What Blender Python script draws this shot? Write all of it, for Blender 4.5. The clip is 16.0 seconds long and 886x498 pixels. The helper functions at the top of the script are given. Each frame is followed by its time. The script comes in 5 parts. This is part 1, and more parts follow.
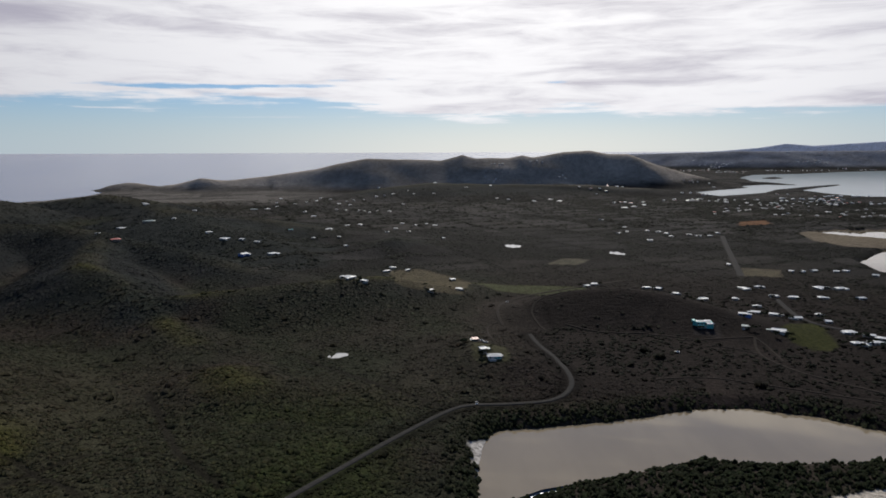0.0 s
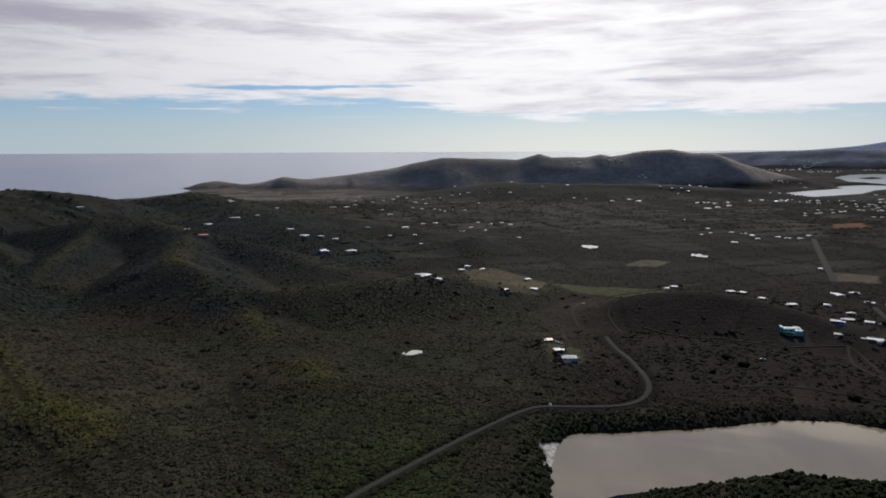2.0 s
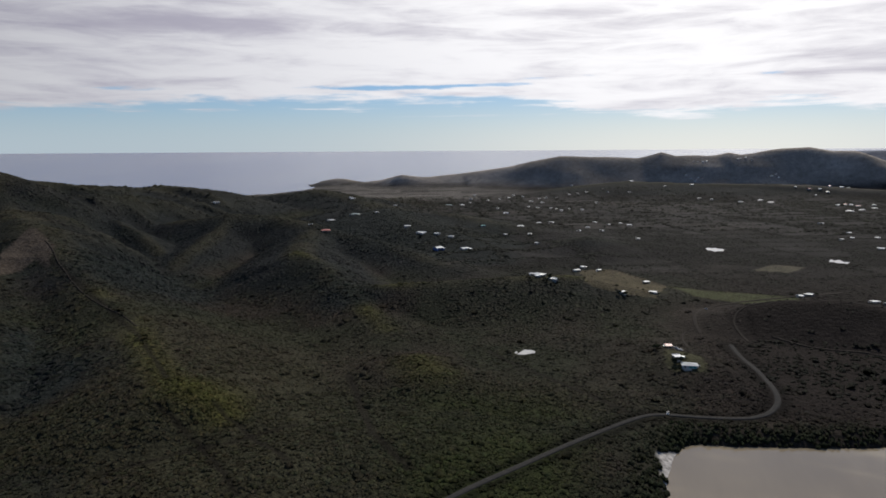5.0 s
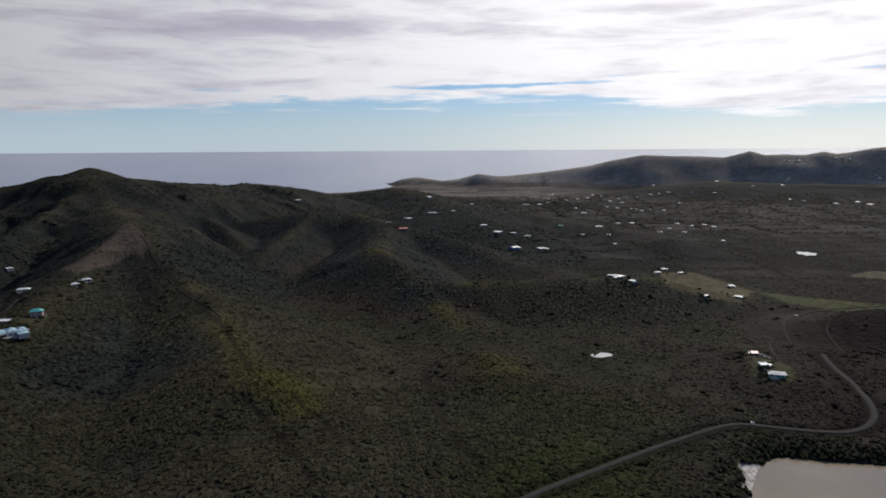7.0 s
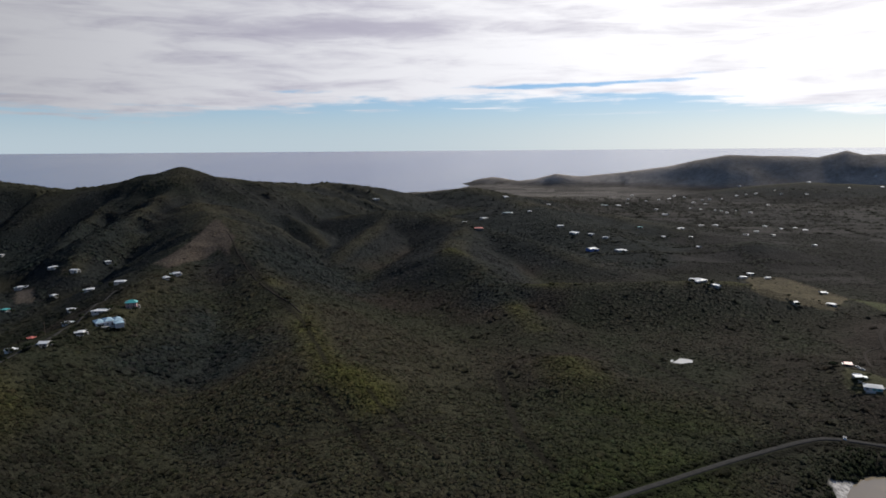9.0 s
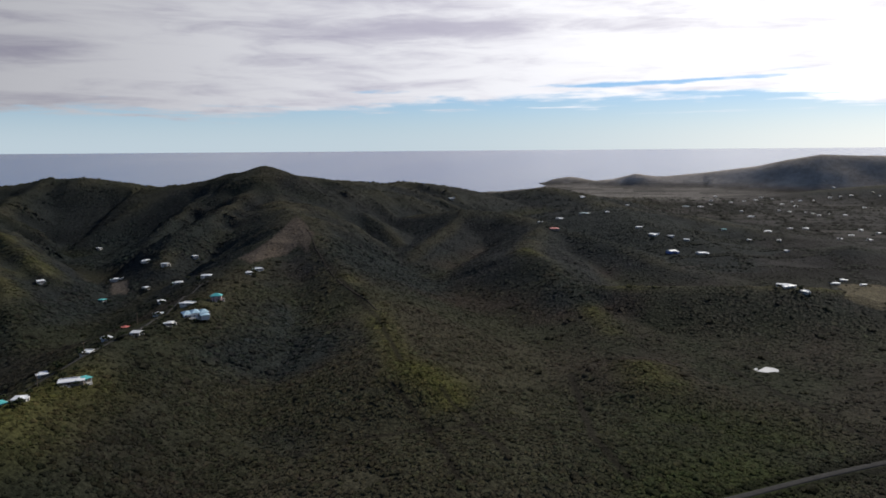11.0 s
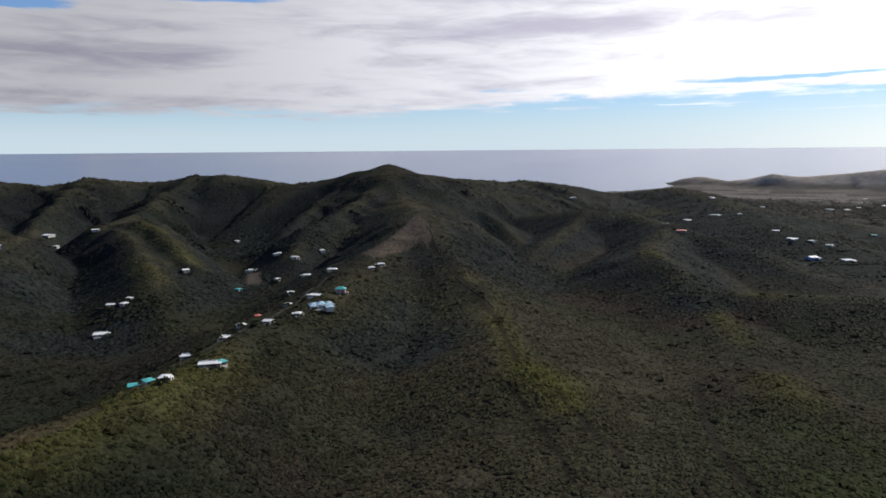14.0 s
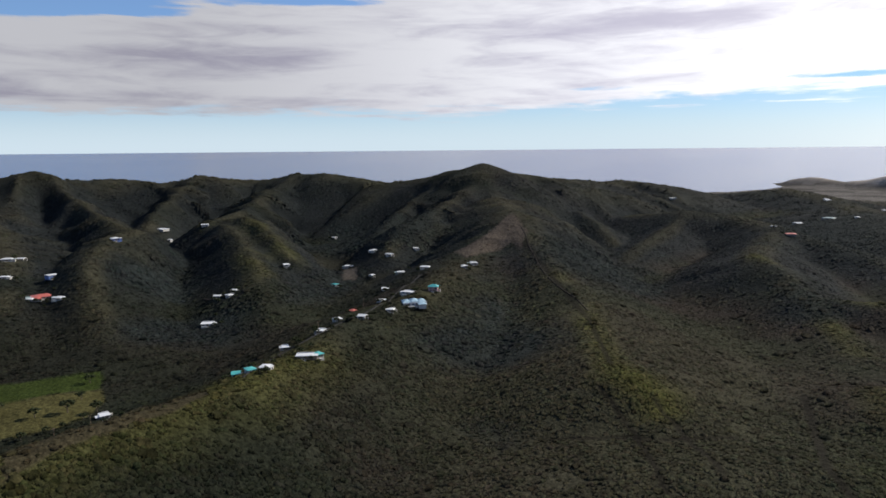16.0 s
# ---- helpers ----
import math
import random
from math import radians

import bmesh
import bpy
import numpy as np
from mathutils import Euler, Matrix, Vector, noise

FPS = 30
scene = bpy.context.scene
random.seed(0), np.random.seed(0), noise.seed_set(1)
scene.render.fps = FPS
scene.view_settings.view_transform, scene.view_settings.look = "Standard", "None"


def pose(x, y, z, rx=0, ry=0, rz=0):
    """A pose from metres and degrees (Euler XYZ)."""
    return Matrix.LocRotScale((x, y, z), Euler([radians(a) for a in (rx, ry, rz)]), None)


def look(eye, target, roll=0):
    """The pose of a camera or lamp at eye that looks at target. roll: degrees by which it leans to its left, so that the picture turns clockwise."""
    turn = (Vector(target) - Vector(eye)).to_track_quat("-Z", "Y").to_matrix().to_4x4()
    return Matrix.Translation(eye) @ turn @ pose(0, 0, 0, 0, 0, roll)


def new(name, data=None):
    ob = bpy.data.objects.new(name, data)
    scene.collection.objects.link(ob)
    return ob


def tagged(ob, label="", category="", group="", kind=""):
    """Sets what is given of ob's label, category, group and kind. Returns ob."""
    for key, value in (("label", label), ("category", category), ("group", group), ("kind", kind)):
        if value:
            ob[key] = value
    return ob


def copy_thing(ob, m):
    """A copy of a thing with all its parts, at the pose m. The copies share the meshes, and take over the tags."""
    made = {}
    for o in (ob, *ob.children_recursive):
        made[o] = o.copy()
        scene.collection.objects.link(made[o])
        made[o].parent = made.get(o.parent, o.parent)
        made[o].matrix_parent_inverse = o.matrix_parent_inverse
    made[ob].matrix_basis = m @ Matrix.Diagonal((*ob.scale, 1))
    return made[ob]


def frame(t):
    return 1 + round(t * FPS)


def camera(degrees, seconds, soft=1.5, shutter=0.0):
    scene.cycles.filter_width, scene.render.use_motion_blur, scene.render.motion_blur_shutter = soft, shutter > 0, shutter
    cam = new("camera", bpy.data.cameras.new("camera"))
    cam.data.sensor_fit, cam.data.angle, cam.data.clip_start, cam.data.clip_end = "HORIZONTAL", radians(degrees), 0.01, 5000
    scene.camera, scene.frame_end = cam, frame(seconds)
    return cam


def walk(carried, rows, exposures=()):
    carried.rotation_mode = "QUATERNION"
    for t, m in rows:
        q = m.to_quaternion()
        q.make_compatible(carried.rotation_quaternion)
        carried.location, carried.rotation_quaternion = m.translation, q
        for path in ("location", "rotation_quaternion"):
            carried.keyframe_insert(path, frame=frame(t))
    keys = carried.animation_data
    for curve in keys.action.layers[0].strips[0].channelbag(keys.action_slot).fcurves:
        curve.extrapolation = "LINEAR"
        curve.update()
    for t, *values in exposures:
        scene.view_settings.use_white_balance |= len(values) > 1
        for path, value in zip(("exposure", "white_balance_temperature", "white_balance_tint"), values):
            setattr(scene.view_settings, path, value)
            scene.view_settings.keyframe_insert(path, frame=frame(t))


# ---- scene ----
HEIGHT = 170.0
cam = camera(65.18, 16.0, 1.7)
PAN = [
    (0.0, 0.00, -7.93, -0.20),
    (0.5, 1.55, -7.94, -0.23),
    (1.0, 3.09, -7.95, -0.26),
    (1.5, 4.66, -7.97, -0.27),
    (2.0, 6.25, -7.98, -0.28),
    (2.5, 7.84, -7.99, -0.31),
    (3.0, 9.43, -8.00, -0.33),
    (3.5, 11.03, -8.01, -0.34),
    (4.0, 12.63, -8.03, -0.34),
    (6.5, 20.55, -8.08, -0.39),
    (7.0, 22.14, -8.09, -0.39),
    (7.5, 23.71, -8.08, -0.41),
    (8.0, 25.27, -8.08, -0.41),
    (8.5, 26.85, -8.08, -0.42),
    (9.0, 28.43, -8.07, -0.43),
    (11.5, 36.21, -8.08, -0.45),
    (12.0, 37.78, -8.09, -0.47),
    (12.5, 39.35, -8.09, -0.47),
    (13.0, 40.95, -8.09, -0.46),
    (13.5, 42.69, -8.09, -0.48),
    (14.0, 44.55, -8.09, -0.47),
    (14.5, 46.50, -8.09, -0.48),
    (15.0, 48.41, -8.09, -0.49),
    (15.5, 50.35, -8.10, -0.49),
    (16.0, 52.28, -8.10, -0.52),
]  # seconds, bearing to the left, pitch, lean
EXPOSURES = [(0.0, -0.27), (4.0, -0.24), (8.0, -0.08), (12.0, 0.14), (16.0, 0.38)]
walk(cam, [(t, pose(0, 0, HEIGHT, 0, 0, b) @ pose(0, 0, 0, 90 + p) @ pose(0, 0, 0, 0, 0, r)) for t, b, p, r in PAN], EXPOSURES)

# ---- light ----
SUN_BEARING, SUN_HEIGHT = -7.0, 34.5
SUN_WAY = Vector((-math.sin(radians(SUN_BEARING)) * math.cos(radians(SUN_HEIGHT)), math.cos(radians(SUN_BEARING)) * math.cos(radians(SUN_HEIGHT)), math.sin(radians(SUN_HEIGHT))))


class Nodes:
    """Short hand for building a node tree."""

    def __init__(self, tree):
        self.tree = tree
        tree.nodes.clear()

    def add(self, kind):
        return self.tree.nodes.new(kind)

    def attribute(self, name):
        n = self.add("ShaderNodeAttribute")
        n.attribute_name = name
        return n.outputs["Color"]

    def plug(self, socket, value):
        if isinstance(value, bpy.types.NodeSocket):
            self.tree.links.new(value, socket)
        elif value is not None:
            socket.default_value = value

    def math(self, op, a, b=None, c=None, clamp=False):
        n = self.add("ShaderNodeMath")
        n.operation, n.use_clamp = op, clamp
        for s, v in zip(n.inputs, (a, b, c)):
            self.plug(s, v)
        return n.outputs[0]

    def vec(self, op, a, b=None):
        n = self.add("ShaderNodeVectorMath")
        n.operation = op
        for s, v in zip(n.inputs, (a, b)):
            self.plug(s, v)
        return n.outputs["Value" if op in ("DOT_PRODUCT", "LENGTH") else "Vector"]

    def noise(self, vector, scale, detail=4.0, rough=0.55, distortion=0.0):
        n = self.add("ShaderNodeTexNoise")
        self.plug(n.inputs["Vector"], vector)
        for k, v in (("Scale", scale), ("Detail", detail), ("Roughness", rough), ("Distortion", distortion)):
            self.plug(n.inputs[k], v)
        return n.outputs["Fac"]

    def step(self, value, low, high, to_low=0.0, to_high=1.0):
        n = self.add("ShaderNodeMapRange")
        n.interpolation_type = "SMOOTHSTEP"
        for s, v in zip(n.inputs, (value, low, high, to_low, to_high)):
            self.plug(s, v)
        return n.outputs[0]

    def mix(self, fac, a, b, blend="MIX"):
        n = self.add("ShaderNodeMix")
        n.data_type, n.blend_type = "RGBA", blend
        self.plug(n.inputs[0], fac)
        for s, v in ((n.inputs[6], a), (n.inputs[7], b)):
            self.plug(s, (*v, 1) if isinstance(v, tuple) and len(v) == 3 else v)
        return n.outputs[2]


def sky():
    world = bpy.data.worlds.new("sky")
    scene.world = world
    world.use_nodes = True
    n = Nodes(world.node_tree)
    way = n.add("ShaderNodeTexCoord").outputs["Generated"]
    split = n.add("ShaderNodeSeparateXYZ")
    n.plug(split.inputs[0], way)
    x, y, z = split.outputs
    clear = n.add("ShaderNodeTexSky")
    clear.sky_type, clear.sun_disc = "NISHITA", False
    clear.sun_elevation, clear.sun_rotation, clear.altitude = radians(SUN_HEIGHT), radians(-SUN_BEARING), 170
    clear.air_density, clear.dust_density, clear.ozone_density = 1.0, 0.2, 4.0
    toward = n.math("MAXIMUM", n.vec("DOT_PRODUCT", way, tuple(SUN_WAY)), 0.0)
    glow = n.math("POWER", toward, 5.0)
    low_dot = n.vec("DOT_PRODUCT", way, tuple(Vector((SUN_WAY.x, SUN_WAY.y, 0)).normalized()))
    low = n.math("MAXIMUM", low_dot, 0.0)
    shine = n.math("POWER", low, 10.0)
    bearing = n.math("ARCTAN2", n.math("MULTIPLY", x, -1.0), y)
    # clouds in flat sheets, drawn together towards the horizon
    above = n.math("ADD", n.math("MAXIMUM", z, 0.0), 0.07)
    spread = n.add("ShaderNodeCombineXYZ")
    n.plug(spread.inputs[0], n.math("DIVIDE", x, above))
    n.plug(spread.inputs[1], n.math("DIVIDE", y, above))
    flat = spread.outputs[0]
    streak = n.noise(n.vec("MULTIPLY", way, (9.0, 9.0, 95.0)), 1.0, 7.0, 0.6, 0.35)
    field = n.math("ADD", n.math("MULTIPLY", n.noise(flat, 0.9, 8.0, 0.6, 0.3), 0.55), n.math("MULTIPLY", streak, 0.45))

    def patch(b, h, wide, tall, amount):
        u = n.math("POWER", n.math("DIVIDE", n.math("SUBTRACT", bearing, radians(b)), radians(wide)), 2.0)
        v = n.math("POWER", n.math("DIVIDE", n.math("SUBTRACT", z, math.sin(radians(h))), radians(tall)), 2.0)
        return n.math("MULTIPLY", n.math("EXPONENT", n.math("MULTIPLY", n.math("ADD", u, v), -1.0)), amount)

    # the lower edge of the cloud sheet lies higher in the south than to either side
    arch = n.math("MULTIPLY", n.step(bearing, radians(0.0), radians(12.0)), n.step(bearing, radians(26.0), radians(50.0), 1.0, 0.0))
    edge = n.math("ADD", 0.050, n.math("MULTIPLY", arch, 0.021))
    sheet = n.step(n.math("SUBTRACT", n.math("ADD", z, n.math("MULTIPLY", n.math("SUBTRACT", field, 0.5), 0.10)), edge), -0.004, 0.012)
    limit = n.step(z, 0.25, 0.48, 0.24, 0.74)  # more open towards the zenith
    limit = n.math("ADD", limit, n.step(low_dot, 0.15, -0.5, 0.0, 0.32))  # and away from the sun
    for values in ((80, 10.7, 9, 1.0, 0.55), (63, 11.5, 8, 0.55, 0.42), (8, 5.7, 4, 0.30, 0.25), (11, 5.2, 7, 0.22, 0.22), (23, 5.0, 9, 0.34, 0.23), (39, 4.7, 8, 0.3, 0.2), (84, 9.6, 5, 0.5, 0.22), (-9, 5.5, 2, 0.2, 0.22), (-22, 4.4, 4, 0.2, 0.2)):
        limit = n.math("ADD", limit, patch(*values))
    mask = n.math("MULTIPLY", sheet, n.step(n.math("SUBTRACT", field, limit), -0.04, 0.10))
    wisp = n.noise(n.vec("MULTIPLY", way, (7.0, 7.0, 150.0)), 1.0, 4.0, 0.55)
    band = n.math("MULTIPLY", n.math("MULTIPLY", n.step(z, 0.042, 0.056), n.step(wisp, 0.56, 0.72, 0.0, 0.8)), n.step(bearing, radians(48.0), radians(56.0), 1.0, 0.0))
    mask = n.math("MAXIMUM", mask, band)
    thick = n.noise(flat, 0.55, 5.0, 0.52, 0.4)
    ripple = n.noise(n.vec("MULTIPLY", way, (8.0, 8.0, 62.0)), 1.0, 7.0, 0.62, 0.5)
    body = n.math("ADD", n.math("MULTIPLY", thick, 0.55), n.math("MULTIPLY", ripple, 0.45))
    # the thicker banks with grey undersides
    for values in ((44, 9.3, 15, 0.75, 0.13), (33, 9.8, 7, 0.7, 0.10), (-12, 7.0, 4.0, 0.55, 0.15), (-31, 8.2, 6, 0.5, 0.15), (-20, 5.4, 9, 0.45, 0.11), (6, 10.6, 8, 0.6, 0.10), (72, 7.2, 9, 0.5, 0.10), (80, 4.2, 12, 0.35, 0.14), (70, 9.2, 9, 0.5, 0.09)):
        body = n.math("SUBTRACT", body, patch(*values))
    shade = n.step(body, 0.27, 0.57)
    lit = n.mix(shade, n.mix(glow, (5.2, 5.0, 5.9), (4.8, 4.7, 4.95)), (8.8, 8.75, 8.9))
    lit = n.mix(1.0, lit, n.mix(glow, (0.93, 0.945, 1.0), (1.74, 1.72, 1.69)), "MULTIPLY")
    away = n.step(low_dot, 0.1, 1.0, 0.5, 1.0)
    lit = n.mix(1.0, lit, n.mix(away, (0.0, 0.0, 0.0), (1.0, 1.0, 1.0)), "MULTIPLY")
    blue = n.mix(1.0, clear.outputs[0], (0.50, 0.68, 0.92), "MULTIPLY")
    veil = n.mix(shine, (5.3, 6.3, 7.1), (9.8, 9.8, 9.4))
    blue = n.mix(n.step(z, 0.0, 0.10, 0.88, 0.12), blue, veil)
    n_sky = n.mix(mask, blue, lit)
    back = n.add("ShaderNodeBackground")
    n.plug(back.inputs[0], n_sky)
    back.inputs[1].default_value = 0.098
    out = n.add("ShaderNodeOutputWorld")
    n.plug(out.inputs[0], back.outputs[0])


sky()
sun = new("sun", bpy.data.lights.new("sun", "SUN"))
sun.data.energy, sun.data.angle, sun.data.color = 5.0, radians(8.0), (1.0, 0.95, 0.86)
sun.matrix_world = look((0, 0, 0), -SUN_WAY)

# ---- the lie of the land ----
BENT, RIM = 2600.0, 4750.0  # the far distance is drawn together between these two radii
SLOPE = HEIGHT / (RIM - BENT)


def draw_in(x, y, z):
    """Moves far points along their line of sight to the eye, so that the horizon lies at the rim."""
    d = np.hypot(x, y) + 1e-9
    near = np.where(d > BENT, (HEIGHT + SLOPE * BENT) / (SLOPE + HEIGHT / d), d)
    k = near / d
    return x * k, y * k, HEIGHT + (z - HEIGHT) * k


def polar(rows):
    """x and y from rows of bearing to the left (degrees) and distance (metres)."""
    a = np.array(rows, float)
    out = a.copy()
    out[:, 0], out[:, 1] = -a[:, 1] * np.sin(np.radians(a[:, 0])), a[:, 1] * np.cos(np.radians(a[:, 0]))
    return out


LATTICE = np.random.RandomState(5).rand(256, 256)


def value_noise(x, y):
    xi, yi = np.floor(x).astype(int), np.floor(y).astype(int)
    u, v = x - xi, y - yi
    u, v = u * u * (3 - 2 * u), v * v * (3 - 2 * v)
    g = lambda i, j: LATTICE[i % 256, j % 256]
    return (g(xi, yi) * (1 - u) + g(xi + 1, yi) * u) * (1 - v) + (g(xi, yi + 1) * (1 - u) + g(xi + 1, yi + 1) * u) * v


def fbm(x, y, size, octaves=4, rough=0.5, ridged=False):
    total, amp, norm = 0.0, 1.0, 0.0
    for k in range(octaves):
        n = value_noise(x / size * 2**k + 17.3 * k, y / size * 2**k + 9.1 * k)
        total = total + amp * (1 - np.abs(2 * n - 1) if ridged else n)
        norm += amp
        amp *= rough
    return total / norm


def to_line(x, y, pts):
    """Distance to a polyline and the other columns of its nearest point."""
    best = np.full(x.shape, 1e18)
    extra = np.zeros(x.shape + (pts.shape[1] - 2,))
    for a, b in zip(pts[:-1], pts[1:]):
        dx, dy = b[0] - a[0], b[1] - a[1]
        t = np.clip(((x - a[0]) * dx + (y - a[1]) * dy) / (dx * dx + dy * dy + 1e-9), 0, 1)
        d = (x - a[0] - t * dx) ** 2 + (y - a[1] - t * dy) ** 2
        m = d < best
        best = np.where(m, d, best)
        extra = np.where(m[..., None], a[2:] + t[..., None] * (b[2:] - a[2:]), extra)
    return np.sqrt(best), extra


def inside(x, y, pts):
    """Signed distance to a closed outline, positive within."""
    ring = np.vstack([pts, pts[:1]])
    d, _ = to_line(x, y, ring)
    odd = np.zeros(x.shape, bool)
    for a, b in zip(ring[:-1], ring[1:]):
        cross = ((a[1] > y) != (b[1] > y)) & (x < (b[0] - a[0]) * (y - a[1]) / (b[1] - a[1] + 1e-12) + a[0])
        odd ^= cross
    return np.where(odd, d, -d)


# ridges: rows of bearing to the left, distance, height of the crest, half width
RIDGES = dict(
    south_crest=[(100, 1450, 118, 460), (88, 1500, 124, 460), (82.7, 1500, 131, 440), (79.5, 1550, 116, 440), (77.2, 1600, 117, 460), (74.3, 1650, 104, 460), (71, 1650, 114, 460), (67, 1700, 103, 440),
                 (61.8, 1600, 121, 410), (56.1, 1650, 91, 390), (53.3, 1500, 112, 370), (48.9, 1400, 138, 350), (45, 1500, 113, 330), (38.7, 1800, 84, 310), (37.8, 1850, 90, 300), (35, 2000, 69, 330), (32.5, 2200, 34, 250)],
    coast_hill=[(31, 2250, 30, 220), (26, 2100, 58, 260), (23.2, 2000, 43, 240), (21, 1850, 25, 200)],
    scar_spur=[(48.9, 1400, 118, 200), (47.6, 1150, 84, 190), (46.5, 950, 82, 170), (44.6, 820, 60, 140), (42.8, 700, 43, 120), (40.7, 620, 35, 130), (39.5, 520, 28, 125), (38.1, 460, 26, 115), (36.6, 442, 27, 100), (34.8, 426, 21, 90), (33.6, 416, 13, 75)],
    left_spur=[(49.3, 1400, 120, 139), (49.4, 1300, 107, 123), (51.5, 1180, 88, 107), (53.8, 1080, 71, 98), (56, 1000, 60, 90), (57, 930, 34, 74)],
    left_rib=[(51.5, 1480, 116, 123), (54.1, 1300, 84, 98), (56.2, 1190, 62, 82), (58, 1080, 36, 74)],
    scar_right=[(45.4, 930, 70, 98), (43.3, 890, 52, 82), (40.4, 860, 34, 70), (37.2, 830, 14, 57)],
    right_spur=[(47.1, 1520, 95, 131), (44.5, 1380, 70, 107), (41.8, 1300, 61, 98), (39.7, 1200, 46, 82), (37.8, 1080, 20, 74)],
    far_right_spur=[(42.3, 1750, 92, 139), (40, 1560, 68, 115), (37.8, 1400, 40, 90)],
    house_ridge=[(46.5, 950, 78, 160), (49, 850, 60, 150), (50.6, 760, 49, 140), (53.2, 640, 46, 125), (54.7, 590, 43, 120), (59.2, 540, 43, 130), (64, 450, 38, 105), (67.2, 420, 40, 100), (70.4, 385, 41, 98), (78.9, 350, 44, 95), (86.4, 330, 43, 95), (97, 320, 40, 95)],
    middle_spur=[(64.3, 1600, 116, 156), (66.6, 1450, 90, 139), (68.4, 1250, 72, 123), (71.1, 1120, 62, 107)],
    middle_nose=[(71.1, 1120, 62, 98), (68.4, 1100, 74, 98), (67.1, 1030, 66, 90), (65.9, 940, 52, 78), (65, 880, 38, 70)],
    lower_nose=[(70, 1080, 65, 98), (69, 1000, 57, 98), (68.3, 900, 48, 90), (67.5, 800, 39, 80), (67.6, 720, 34, 74), (67, 660, 18, 66)],
    west_rib=[(82.7, 1480, 130, 139), (81.5, 1430, 123, 131), (80.3, 1300, 98, 115), (78.7, 1180, 76, 98), (77.6, 1090, 66, 90)],
    inner_rib=[(71.6, 1620, 112, 131), (73.3, 1450, 92, 107), (75, 1300, 66, 90), (75.6, 1180, 50, 82)],
    west_spur=[(78, 1090, 68, 107), (76.4, 1020, 67, 98), (78.5, 950, 66, 98), (80, 800, 56, 94), (79.6, 690, 34, 82), (78.5, 620, 14, 74)],
    far_west_spur=[(88, 1450, 105, 250), (86, 1150, 74, 200), (85, 900, 50, 150), (86, 720, 34, 120)],
    middle_hill=[(39.5, 1400, 30, 123), (36.9, 1330, 48, 148), (33.5, 1280, 59, 156), (29.8, 1240, 60, 156), (27.8, 1200, 54, 148), (26.4, 1140, 50, 123), (20, 1000, 35, 107), (15.5, 900, 20, 90)],
    middle_rib=[(32.8, 1260, 57, 123), (34.7, 1130, 38, 98), (36.8, 1010, 24, 82), (37.4, 960, 17, 66)],
    village_ridge=[(21, 1600, 45, 260), (17.8, 1220, 40, 200), (14.8, 1150, 29, 180), (10, 1050, 12, 150)],
    back_ridge=[(22, 1650, 40, 200), (15, 1500, 33, 200), (10.4, 1350, 26, 180), (6, 1300, 14, 150)],
    pyramid=[(26.4, 1130, 49, 107), (27.3, 1000, 44, 107), (27.8, 870, 48, 123), (26.4, 820, 42, 107), (25.2, 780, 35, 94), (23.8, 720, 28, 82), (22.4, 660, 22, 74), (20.5, 600, 14, 66)],
    shoulder=[(23.6, 720, 30, 74), (19.8, 705, 34, 82), (15.1, 715, 35, 90), (10.6, 730, 36, 90), (7.5, 745, 36, 90), (4.2, 770, 31, 90), (0.9, 780, 20, 82), (-2, 800, 12, 74)],
    low_hill=[(7, 1150, 20, 107), (4, 1150, 31, 123), (0.5, 1180, 18, 107)],
    brown_hill=[(-6.7, 705, 14, 61), (-8.3, 710, 22, 74), (-11.1, 712, 29, 82), (-14.7, 715, 33, 86), (-18.2, 715, 29, 86), (-21.6, 700, 22, 74), (-24, 690, 14, 66)],
    house_mound=[(-1.8, 570, 14, 55), (-3.6, 535, 17, 60), (-6.5, 510, 13, 60), (-8.2, 500, 10, 50)],
    valley_knoll=[(18, 500, 18, 60), (17, 480, 16, 60)],
    near_swell=[(22, 370, 13, 70), (30, 350, 15, 70), (36, 330, 14, 80)],
    foothills=[(9, 2600, 15, 260), (5, 2600, 40, 300), (1, 2600, 58, 320), (-4, 2650, 50, 320), (-12, 2750, 44, 320), (-18, 2900, 20, 250)],
)
